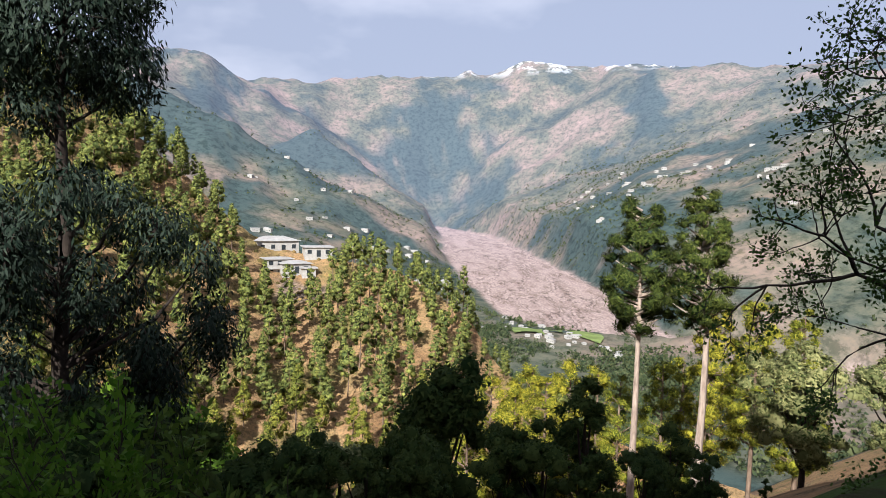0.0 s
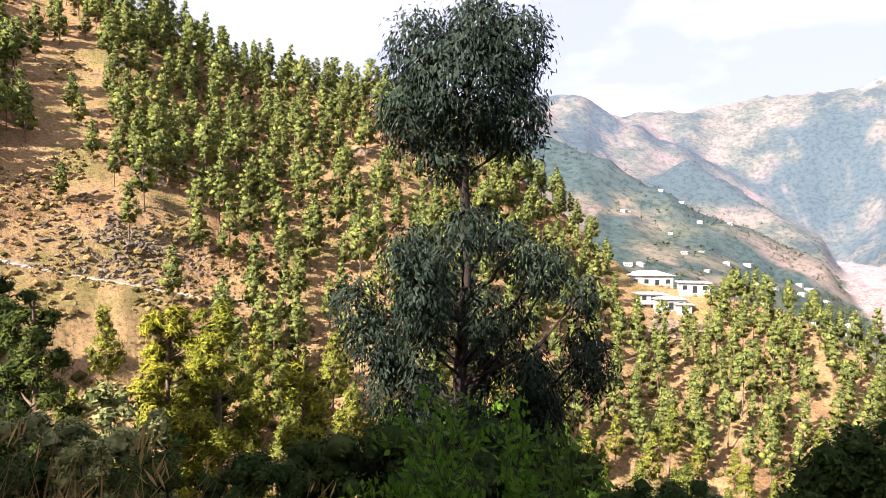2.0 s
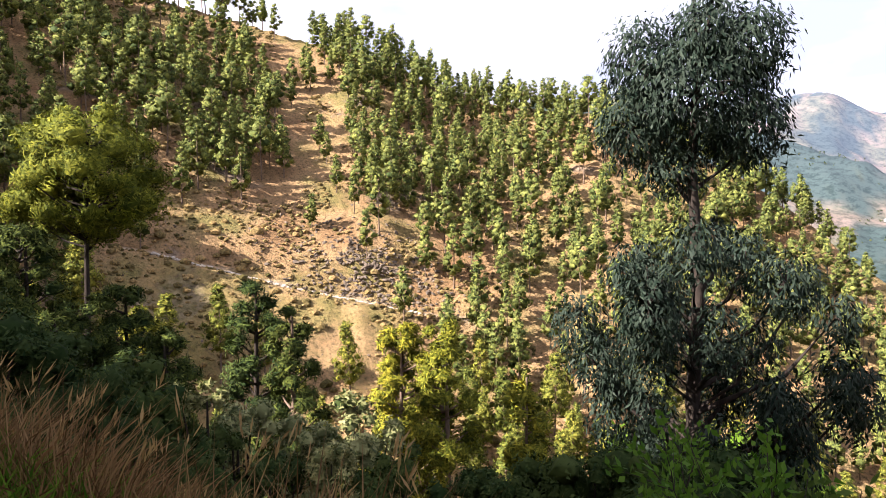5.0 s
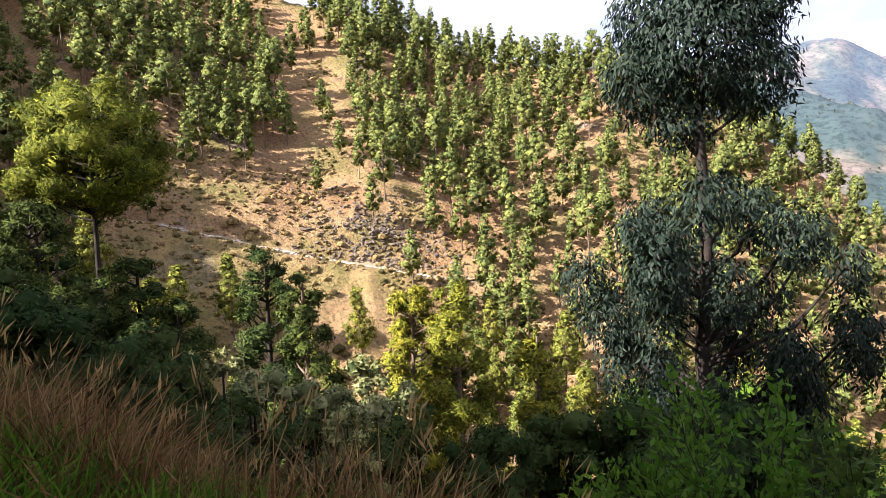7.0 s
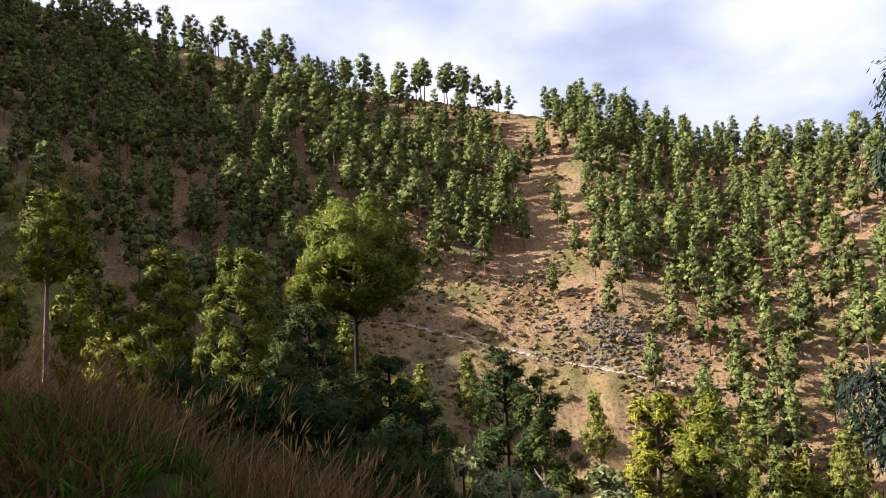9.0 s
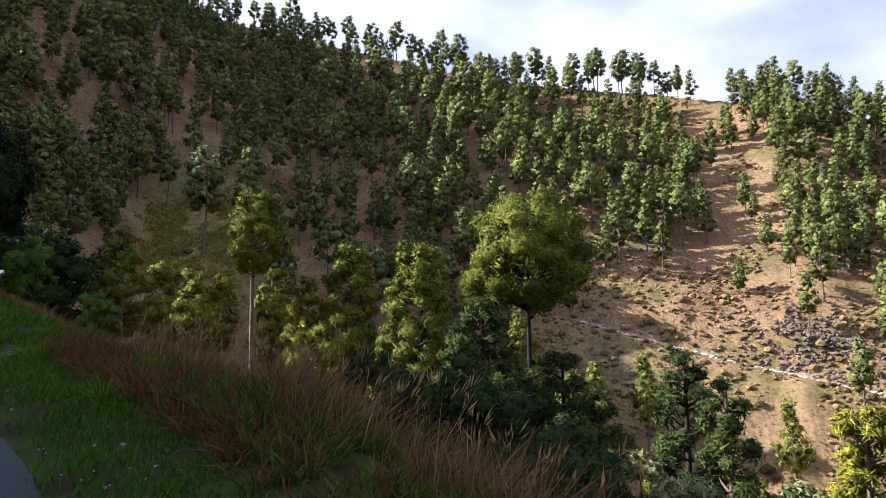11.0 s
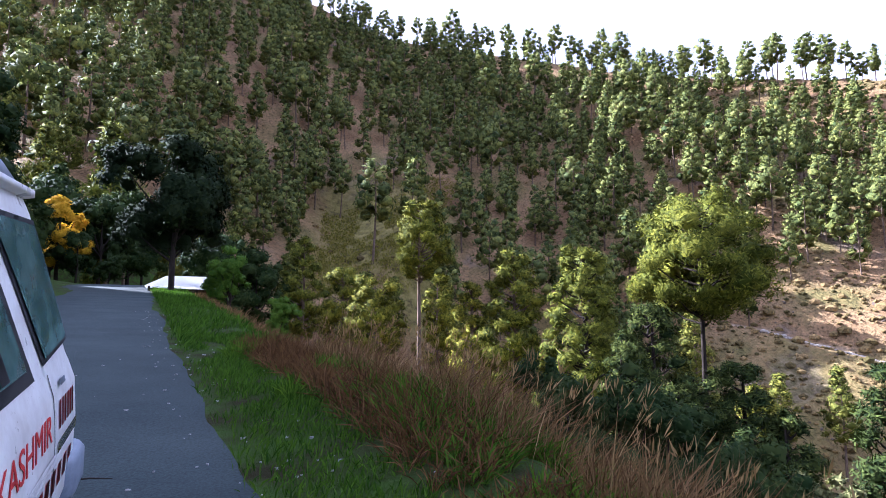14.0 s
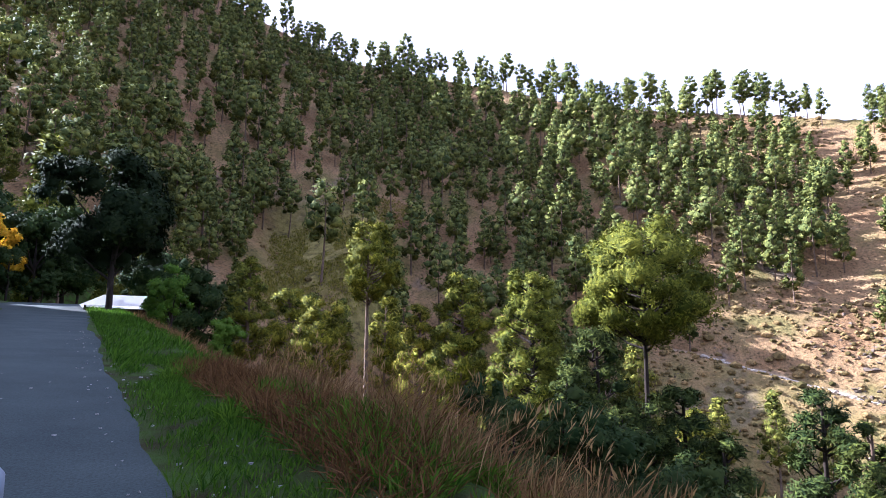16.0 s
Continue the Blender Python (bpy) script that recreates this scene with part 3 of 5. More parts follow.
def foliage(centres, sizes, shells, needles, blade, rng, flat=0.8, templates=None, core=0.55, shell_w=0.8, lift=0.3, droop=0.0):
    """Leafy clumps: closed uneven cores clothed in short blades. Gives vertices, triangles and normals."""
    templates = templates or BLOBS
    centres, sizes, shells = np.asarray(centres), np.asarray(sizes), np.asarray(shells)
    squash = np.array((1.0, 1.0, flat))
    vs, fs, ns, count = [], [], [], 0
    for k, (c, s, sh) in enumerate(zip(centres, sizes, shells) if core > 0 else ()):
        tv, tf = templates[rng.randint(len(templates))]
        a = rng.uniform(0, 6.28)
        rot = np.array([[math.cos(a), -math.sin(a), 0], [math.sin(a), math.cos(a), 0], [0, 0, 1]])
        d = tv @ rot.T
        v = c + d * s * core * squash
        mid = v[tf].mean(1)
        gap_ = np.linalg.norm((mid[:, None, :] - centres[None]) / squash, axis=2) / sizes[None]
        gap_[:, k] = 9.0
        f = tf[(gap_ > 0.62 * core).all(1)]          # what lies inside a neighbour is left out
        if len(f) == 0:
            continue
        used_ = np.unique(f)
        remap = np.zeros(len(v), int)
        remap[used_] = np.arange(len(used_))
        vs.append(v[used_])
        fs.append(remap[f] + count)
        ns.append(unit(unit(d[used_]) + shell_w * sh + rng.normal(size=(len(used_), 3)) * 0.28))
        count += len(used_)
    n = len(centres) * needles
    sh = np.repeat(shells, needles, 0)
    d = unit(rng.normal(size=(n, 3)) + sh * 0.6)
    base = np.repeat(centres, needles, 0) + d * np.repeat(sizes, needles)[:, None] * squash * rng.uniform(0.5, 1.0, (n, 1))
    nn = unit(0.7 * d + shell_w * sh + rng.normal(size=(n, 3)) * 0.3)
    lie = unit(nn + rng.normal(size=(n, 3)) * 0.4)                 # the blades lie on the clump like shingles
    way = rng.normal(size=(n, 3)) + d * 0.9 + np.array((0, 0, lift - droop))
    way = unit(way - lie * np.einsum("ij,ij->i", way, lie)[:, None])
    ln, wd = blade[0] * rng.uniform(0.55, 1.35, n), blade[1] * rng.uniform(0.6, 1.35, n)
    side = np.cross(lie, way) * (wd * 0.5)[:, None]
    base = base - way * (ln * 0.3)[:, None]
    vs.append(np.stack([base - side, base + way * ln[:, None], base + side], 1).reshape(-1, 3))
    fs.append(np.arange(3 * n).reshape(n, 3) + count)
    ns.append(np.repeat(nn, 3, 0))
    return np.concatenate(vs), np.concatenate(fs), np.concatenate(ns)


def pine(height, crown_low, radius, seed, tufts, needles=24, blade=(0.5, 0.2), mat=None, conical=0.6, bare=None, trunk_r=None, limbs=True, templates=None, grow_=1.0, fork=0.0, shell_w=0.8, core=0.55):
    """A chir pine: straight trunk, limbs that each end in a clump of needles, more or less pointed crown."""
    rng = np.random.RandomState(seed)
    tr = trunk_r or height * 0.012
    zs = np.linspace(-0.6, height * 0.95, 8)
    bend = rng.normal(size=2) * height * 0.012
    axis = [Vector((bend[0] * math.sin(z / height * 3), bend[1] * math.sin(z / height * 2.4), z)) for z in zs]
    runs = [(axis, [tr * (1.15 - 0.95 * max(z, 0) / height) for z in zs])]
    if fork:
        z0 = height * fork
        runs.append(([Vector((0, 0, z0)), Vector((0.45, 0.1, z0 + 1.2)), Vector((0.75, 0.15, height * 0.9))], [tr * 0.8, tr * 0.65, tr * 0.3]))
    cs, sizes, shells = [], [], []
    span = height * (1 - crown_low)
    for k in range(tufts):
        f = ((k + 0.5) / tufts) ** 1.15
        a = k * 2.4 + rng.uniform(-0.6, 0.6)
        prof = min(1.0, (f + 0.06) / 0.26) ** 0.6 * (1 - f * 0.93) ** conical
        rad = radius * prof * rng.uniform(0.25, 0.92) ** 0.6
        size = radius * (0.20 + 0.20 * prof) * rng.uniform(0.75, 1.25) * (22 / tufts) ** 0.42 * grow_
        c = Vector((math.cos(a) * rad, math.sin(a) * rad, height * crown_low + span * (0.05 + 0.90 * f) + rng.uniform(-0.3, 0.3)))
        sh = Vector((c.x, c.y, (c.z - height * (crown_low * 0.55 + 0.45)) * radius / (span * 0.55))) / radius
        p0 = Vector((0, 0, max(0.2, c.z - 0.35 * rad - 0.2)))
        if limbs:
            runs.append(([p0, (p0 + c) / 2 + Vector((0, 0, -0.08 * rad)), c], [tr * 0.30, tr * 0.20, tr * 0.08]))
        cs.append(tuple(c))
        sizes.append(size)
        shells.append(tuple(sh.normalized() * min(1.0, 0.3 + sh.length)))
    v, f, nn = foliage(cs, sizes, shells, needles, blade, rng, templates=templates, shell_w=shell_w, core=core)
    return tubes_mesh("trunk", runs, MAT_BARK if bare is None else bare, 5), mesh_from("crown", v, f, mat or MAT_PINE, True, nn)


def tree_thing(name, meshes, label, category, group=""):
    root = tagged(new(name), label, category, group)
    part("trunk", meshes[0], None, root)
    part("crown", meshes[1], None, root)
    return root


def grow(start, way, length, radius, depth, rng, runs, tips, kink=0.35, fork=3, shrink=0.68, lift=0.15):
    """A limb that forks; its tips carry the leaves."""
    pts, rad = [start], [radius]
    d = Vector(way).normalized()
    p = Vector(start)
    for k in range(4):
        d = (d + Vector(rng.normal(size=3)) * kink * 0.35 + Vector((0, 0, lift * 0.3))).normalized()
        p = p + d * length / 4
        pts.append(p.copy())
        rad.append(radius * (1 - 0.12 * (k + 1)))
        if depth > 0 and k >= 1:
            for q in range(fork - 2 if k < 3 else 1):
                nd = (d + Vector(rng.normal(size=3)) * (kink + 0.35)).normalized()
                grow(p, nd, length * shrink * rng.uniform(0.7, 1.1), radius * 0.5, depth - 1, rng, runs, tips, kink, fork, shrink, lift)
        if depth <= 1:
            tips.append((p.copy(), d.copy()))
    runs.append((pts, rad))
    if depth > 0:
        for q in range(2):
            nd = (d + Vector(rng.normal(size=3)) * (kink + 0.25)).normalized()
            grow(p, nd, length * shrink * rng.uniform(0.75, 1.1), radius * 0.62, depth - 1, rng, runs, tips, kink, fork, shrink, lift)


def broadleaf(height, radius, seed, dense, leaf=(0.16, 0.08), per=18, mat=None, low=0.2, squash=1.0, clusters=9, droop=0.15):
    """A bushy broad-leaved tree: forked trunk, crown of leaf rosettes gathered in uneven lobes."""
    rng = np.random.RandomState(seed)
    runs = []
    lobes = []
    for k in range(9):
        a = rng.uniform(0, 2 * math.pi)
        f = rng.uniform(low + 0.1, 0.85)
        rad = radius * 0.6 * math.sin(math.pi * min(0.95, 0.25 + 0.7 * (1 - f))) * rng.uniform(0.5, 1.0)
        c = Vector((math.cos(a) * rad, math.sin(a) * rad, height * f))
        lobes.append((c, radius * rng.uniform(0.36, 0.58)))
    lobes.append((Vector((0, 0, height * 0.84)), radius * 0.42))
    stem = [Vector((0, 0, -0.6)), Vector((0.05, 0, height * 0.2)), Vector((-0.05, 0.05, height * 0.42)), Vector((0, 0, height * 0.75))]
    runs.append((stem, [height * 0.022, height * 0.018, height * 0.013, height * 0.005]))
    cs, sizes, shells = [], [], []
    mid = Vector((0, 0, height * 0.5))
    for c, q in lobes:
        p0 = Vector((0, 0, c.z * 0.55))
        runs.append(([p0, (p0 + c) / 2 + Vector((0, 0, -0.1)), c], [height * 0.009, height * 0.006, height * 0.003]))
        for k in range(clusters):
            d = Vector(rng.normal(size=3)).normalized()
            d.z = abs(d.z) if d.z < -0.5 else d.z
            cs.append(tuple(c + Vector((d.x, d.y, d.z * squash * 1.1)) * q * rng.uniform(0.45, 0.85)))
            sizes.append(q * rng.uniform(0.30, 0.52))
            shells.append(tuple((Vector(cs[-1]) - mid).normalized()))
    v, f, nn = foliage(cs, sizes, shells, max(4, dense * per // len(cs)), leaf, rng, 0.9, BLOBS_SMALL, 0.6, 0.7, 0.25, droop)
    return tubes_mesh("trunk", runs, MAT_BARK_DARK, 7), mesh_from("crown", v, f, mat or MAT_BROAD, True, nn)


# pines of the hill across the gully
HILL_PINES = [tree_thing("pine_tree", pine(h, lo, ra, 11 + i, dn, 46, (0.60, 0.22), conical=cn, limbs=False, templates=BLOBS_SMALL, grow_=1.25, shell_w=1.1, core=0.5), "chir pine with rounded yellow-green crown on the dry hillside", "tree", "pines on the hillside")
              for i, (h, lo, ra, dn, cn) in enumerate(((14.0, 0.24, 3.1, 40, 0.95), (11.5, 0.18, 2.8, 38, 0.9), (16.0, 0.32, 3.3, 42, 0.75), (8.0, 0.12, 2.1, 32, 1.0), (12.5, 0.28, 3.1, 38, 0.8)))]


def tree_density(az, r, x, y):
    """How thickly the pines stand: woods high on the hill and down the spur, bare slopes round the trail."""
    el, dist = np.interp(az, CREST[:, 0], CREST[:, 1]), np.interp(az, CREST[:, 0], CREST[:, 2])
    h = (land(x, y) - EYE) / r
    top = np.tan(np.radians(el))
    e = np.degrees(np.arctan(h))
    d = 0.6 + 0.4 * np.clip((e - 3) / 4, 0, 1)
    e = np.degrees(np.arctan(h))
    bare = (np.abs(az - 61) < 17) & (e < np.interp(az, [44, 56, 62, 72, 78], [0.5, 2.6, 5.8, 5.4, 3.0])) & (e > -16)
    d = np.where(bare, 0.035, d)
    strip = np.abs(az - np.interp(e, [5, 13, 17], [60.3, 61.2, 64.0])) < np.interp(e, [5, 13, 17], [2.4, 3.4, 2.6])
    d = np.where(strip & (e > 5), 0.06, d)
    meadow = (np.abs(az - 103.8 + (np.maximum(e, 4) - 8) * 0.4) < 5.8) & (e > -12) & (e < 12.5)
    d = np.where(meadow, 0.05, d)
    d = np.where((az < 50) & (e < 1), 0.5, d)
    d = np.where((az > 70) & ~meadow & ~bare, 0.26 + 0.4 * np.clip(fractal(x, y, 38.0, 3) * 3 + 0.4, 0, 1), d)
    d = np.where(az < 24, 0.8, d)
    d = np.where((az > 61) & (r > np.interp(az, CREST[:, 0], CREST[:, 2]) - 14), 0.0, d)      # open ridge line
    d = np.where((az > 9.3) & (az < 16.8) & (r > 186) & (r < 230), 0.0, d)     # round the houses
    return d


rng = np.random.RandomState(5)
placed = []
far_spots = []
batch = 14000
ca = rng.uniform(-14, 138, batch)
cd = np.interp(ca, CREST[:, 0], CREST[:, 2])
cr = np.sqrt(rng.uniform(85.0 ** 2, (cd + 6) ** 2))
cx, cy = -np.sin(np.radians(ca)) * cr, np.cos(np.radians(ca)) * cr
keep = rng.uniform(size=batch) < tree_density(ca, cr, cx, cy)
kept = np.zeros((0, 2))
for x, y, az, r in zip(cx[keep], cy[keep], ca[keep], cr[keep]):
    gap_min = 4.1 + 0.7 * min(1, max(0, (az - 62) / 20)) + 1.4 * float(fractal(np.array([x]), np.array([y]), 40.0, 2)[0])
    if len(placed) >= 2000:
        break
    if len(kept) and np.min((kept[:, 0] - x) ** 2 + (kept[:, 1] - y) ** 2) < gap_min ** 2:
        continue
    kept = np.vstack([kept, (x, y)])
    placed.append((float(x), float(y), float(az), float(r)))
near_first = sorted(placed, key=lambda q: q[3])
used = set()
near_z = land(np.array([q[0] for q in near_first]), np.array([q[1] for q in near_first]))
for i, (x, y, az, r) in enumerate(near_first):
    k = i % 5
    size = rng.uniform(0.72, 1.15) * (0.8 if az < 24 else 1.0 + 0.3 * min(1, max(0, (az - 62) / 20))) * (0.7 if az < -2.5 else 1.0)
    if i < 290:
        m4 = pose(x, y, float(near_z[i]) - 0.1, rng.uniform(-3, 3), rng.uniform(-3, 3), rng.uniform(0, 360)) @ Matrix.Scale(size, 4)
        if k not in used:
            HILL_PINES[k].matrix_basis = m4
            used.add(k)
        else:
            c = copy_thing(HILL_PINES[k], m4)
            c.scale = (size,) * 3
    else:
        far_spots.append((x, y, size, (0, 1, 4, 0, 1, 2)[i % 6]))

# upper woods, joined
sv, sf, tv, tf, sn = [], [], [], [], []
nv = ntv = 0
kinds = []
for i, (h, lo, ra, dn, cn) in enumerate(((14.5, 0.22, 3.1, 23, 0.9), (12.0, 0.22, 2.9, 21, 0.85), (16.0, 0.40, 3.3, 22, 0.42), (14.0, 0.34, 3.7, 22, 0.35), (13.0, 0.28, 2.6, 20, 0.7))):
    t_me, c_me = pine(h, lo, ra, 61 + i, dn, 22, (0.80, 0.32), conical=cn, limbs=False, templates=BLOBS_SMALL, grow_=1.3, shell_w=1.1, core=0.56)
    pack = []
    for q in (t_me, c_me):
        v = np.empty(len(q.vertices) * 3, np.float32)
        q.vertices.foreach_get("co", v)
        k_ = len(q.polygons[0].vertices)
        f = np.empty(len(q.polygons) * k_, np.int32)
        q.loops.foreach_get("vertex_index", f)
        cn_ = np.empty(len(q.loops) * 3, np.float32)
        q.corner_normals.foreach_get("vector", cn_)
        vn = np.zeros((len(q.vertices), 3), np.float32)
        vn[f] = cn_.reshape(-1, 3)
        pack.append((v.reshape(-1, 3), f.reshape(-1, k_), vn))
        bpy.data.meshes.remove(q)
    kinds.append(pack)
# a row of pines along the skyline
for az in np.concatenate([np.arange(63.5, 122, 0.8), np.arange(25, 56, 1.0), (57.2, 58.0, 58.6, 20.4, 21.0, 21.8, 22.6, 23.3, 24.2)]):
    az = float(az + rng.normal() * 0.6)
    r = float(np.interp(az, CREST[:, 0], CREST[:, 2])) + rng.uniform(-6, 5)
    p = heading(az) * r
    far_spots.append((p.x, p.y, rng.uniform(0.7, 1.15) * (1.25 if az > 56 else 1.0), int(rng.choice((2, 2, 3, 4))) if az > 60 else int(rng.choice((0, 1, 4)))))
far_z = land(np.array([q[0] for q in far_spots]), np.array([q[1] for q in far_spots]))
for j, (x, y, size, kind_) in enumerate(far_spots):
    (v1, f1, n1), (v2, f2, n2) = kinds[kind_]
    a = rng.uniform(0, 6.28)
    rot = np.array([[math.cos(a), -math.sin(a), 0], [math.sin(a), math.cos(a), 0], [0, 0, 1]]) * size
    off = np.array([x, y, far_z[j] - 0.1])
    tv.append(v1 @ rot.T + off)
    tf.append(f1 + ntv)
    ntv += len(v1)
    sv.append(v2 @ rot.T + off)
    sn.append(n2 @ (rot.T / size))
    sf.append(f2 + nv)
    nv += len(v2)
upper = tagged(new("pine_wood"), "dense pine wood high on the hillside and along its ridge", "trees", kind="stuff")
part("trunks", mesh_from("trunks", np.concatenate(tv), np.concatenate(tf), MAT_BARK, True), None, upper)
part("crowns", mesh_from("crowns", np.concatenate(sv), np.concatenate(sf), MAT_PINE_FAR, True, np.concatenate(sn)), None, upper)


def plant(meshes, name, az, r, label, category="tree", group="", top=None, turn=0.0, sink=0.15):
    """Stands a tree on the ground; top: the elevation that its top reaches, by which it is scaled."""
    ob = tree_thing(name, meshes, label, category, group)
    p = spot(az, r)
    size = 1.0
    if top is not None:
        co = np.empty(len(meshes[1].vertices) * 3, np.float32)
        meshes[1].vertices.foreach_get("co", co)
        v = float(co[2::3].max())
        size = (EYE + r * math.tan(radians(top)) - p.z) / v
    ob.matrix_basis = pose(p.x, p.y, p.z - sink, 0, 0, turn)
    ob.scale = (size,) * 3
    return ob

# pines and broad-leaved trees standing on the near bank and in the gully
NEEDLE = (0.27, 0.055)


def near_pine(az, r, top, height, low, radius, seed, label, tufts=46, clump=9, conical=0.5, mat=None, bare=None, trunk=0.16):
    """A pine close by: every limb ends in a tuft of long needles."""
    meshes = pine(height, low, radius, seed, int(tufts * 1.4), clump * 20, NEEDLE, mat or MAT_PINE_NEAR, conical, bare or MAT_BARK, trunk, True, BLOBS_SMALL, 1.15, shell_w=0.85)
    return plant(meshes, "pine_tree", az, r, label, top=top)


near_pine(77.6, 30, 11.6, 20, 0.74, 3.5, 201, "tall pine with sunlit umbrella crown over dark trunk", 52, 17, 0.25, bare=MAT_BARK_DARK, trunk=0.2)
near_pine(100.6, 32, 11.6, 13, 0.70, 1.5, 202, "slender pine with tufted top above the grassy bank", 34, 9, 0.3)
near_pine(99.2, 35, 5.2, 9, 0.5, 1.0, 212, "thin young pine beside a taller one", 20, 8, 0.4, trunk=0.1)
near_pine(92.8, 30, 7.3, 12.5, 0.42, 1.9, 203, "sunlit yellow-green pine in the gully", 50, 9)
near_pine(96.4, 31, 4.6, 11, 0.2, 1.8, 204, "bushy yellow-green pine in the gully", 50, 9, 0.6)
near_pine(87.0, 27, 7.6, 15, 0.2, 3.0, 205, "broad pine in the gully, dark below and sunlit above", 90, 9, 0.55, bare=MAT_BARK_DARK, trunk=0.2)
near_pine(83.5, 24, 0.5, 13, 0.12, 2.8, 206, "broad pine below the bank, shade painted into its dark needles", 64, 8, 0.55, MAT_PINE_BLUE, MAT_BARK_DARK)
near_pine(104.5, 36, 5.0, 9, 0.5, 1.9, 207, "round-topped pine beyond the bank", 34, 8, 0.3, trunk=0.12)
near_pine(107.2, 38, 5.6, 9, 0.45, 1.9, 208, "round-topped pine beyond the bank", 34, 8, 0.3, trunk=0.12)
near_pine(110.6, 42, 8.2, 9, 0.25, 1.7, 209, "pine at the foot of the meadow", 34, 8, 0.6, trunk=0.12)
near_pine(53.4, 38, -5.6, 13, 0.08, 2.4, 210, "sunlit bushy pine in the gully", 70, 9, 0.6)
near_pine(50.2, 37, -5.4, 13, 0.08, 2.2, 211, "sunlit bushy pine in the gully", 70, 9, 0.6)
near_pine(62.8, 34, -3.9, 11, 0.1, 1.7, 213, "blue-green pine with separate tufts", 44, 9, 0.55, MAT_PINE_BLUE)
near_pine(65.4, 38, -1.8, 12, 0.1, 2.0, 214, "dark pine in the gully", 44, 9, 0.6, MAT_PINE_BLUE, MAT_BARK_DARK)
near_pine(74.5, 40, -3.5, 9, 0.15, 1.2, 215, "young pine in the gully", 26, 8, 0.6, trunk=0.1)
near_pine(43.0, 40, -10.5, 9, 0.15, 1.2, 216, "small dark pine in the gully", 26, 8, 0.6, trunk=0.1)
# these pines get dark needles in place of the shade on them
near_pine(79.8, 22, -3.5, 12, 0.1, 2.4, 217, "broad pine below the bank, shade painted into its dark needles", 60, 8, 0.55, MAT_PINE_BLUE, MAT_BARK_DARK)
near_pine(75.5, 23, -6.5, 10, 0.1, 2.0, 218, "pine below the bank, shade painted into its dark needles", 50, 8, 0.6, MAT_PINE_BLUE, MAT_BARK_DARK)
near_pine(82.0, 25, 2.8, 12, 0.10, 2.5, 231, "broad pine below the bank, shade painted into its dark needles", 60, 8, 0.55, MAT_PINE_BLUE, MAT_BARK_DARK)
near_pine(78.4, 24, -2.4, 12, 0.08, 2.6, 232, "broad pine below the bank, shade painted into its dark needles", 60, 8, 0.55, MAT_PINE_BLUE, MAT_BARK_DARK)
near_pine(75.2, 25, -1.8, 11, 0.08, 2.3, 233, "pine below the bank, shade painted into its dark needles", 54, 8, 0.55, MAT_PINE_BLUE, MAT_BARK_DARK)
near_pine(72.2, 24, -5.2, 10, 0.08, 2.0, 234, "pine below the bank, shade painted into its dark needles", 50, 8, 0.55, MAT_PINE_BLUE, MAT_BARK_DARK)
# pines beside the bare tree
near_pine(-16.4, 44, 1.3, 17, 0.66, 1.75, 221, "tall pine with long pale bare trunk", 50, 8, 0.35, MAT_PINE_BLUE, MAT_BARK_PALE, 0.2)
near_pine(-21.2, 41, 2.2, 17.5, 0.62, 1.75, 222, "tall pine with forked pale trunk", 50, 8, 0.35, MAT_PINE_BLUE, MAT_BARK_PALE, 0.24)
near_pine(-25.5, 56, -6.0, 15, 0.35, 2.0, 223, "pine standing among broad-leaved trees", 44, 8)
near_pine(-22.6, 60, -7.5, 14, 0.35, 2.0, 224, "pine standing among broad-leaved trees", 44, 8)
near_pine(-28.6, 58, -7.0, 13, 0.2, 2.0, 225, "pine standing among broad-leaved trees", 44, 8)
for az_, r_, top_, seed_ in ((-11.2, 60, -12.6, 241), (-13.6, 64, -12.9, 242), (-18.6, 60, -12.2, 243), (-15.4, 57, -13.6, 244), (-4.6, 62, -14.2, 245), (-2.4, 58, -15.4, 246), (-8.0, 66, -13.0, 247), (-20.4, 66, -11.6, 248)):
    near_pine(az_, r_, top_, 13, 0.2, 2.0, seed_, "sunlit yellow-green pine on the slope below the road", 34, 6)
near_pine(-9.3, 50, -13.6, 12, 0.25, 1.7, 226, "young sunlit pine on the slope", 40, 8)
near_pine(-6.6, 54, -14.6, 11, 0.2, 1.6, 227, "young sunlit pine on the slope", 36, 8)

plant(broadleaf(8, 2.3, 301, 600, (0.18, 0.10), 13), "broadleaf_tree", -0.2, 25, "round evergreen tree in shade, leaf colour darkened for it", top=-11.9)
plant(broadleaf(8, 1.6, 302, 420, (0.18, 0.10), 12), "broadleaf_tree", -12.6, 27, "round evergreen tree in shade, leaf colour darkened for it", top=-13.6)
plant(broadleaf(8, 2.6, 303, 600, (0.18, 0.10), 12), "broadleaf_tree", -19.5, 22, "evergreen tree below the bank, shade painted into its leaves", top=-16.5)
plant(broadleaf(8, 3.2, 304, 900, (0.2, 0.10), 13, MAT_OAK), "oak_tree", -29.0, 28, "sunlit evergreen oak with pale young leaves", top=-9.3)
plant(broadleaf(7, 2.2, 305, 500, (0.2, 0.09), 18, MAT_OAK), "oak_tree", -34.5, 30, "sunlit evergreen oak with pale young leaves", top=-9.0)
plant(broadleaf(6, 1.7, 306, 420, (0.18, 0.08), 16, MAT_OAK), "oak_tree", 8.3, 20, "pale-leaved young oak below the road", top=-18.8)
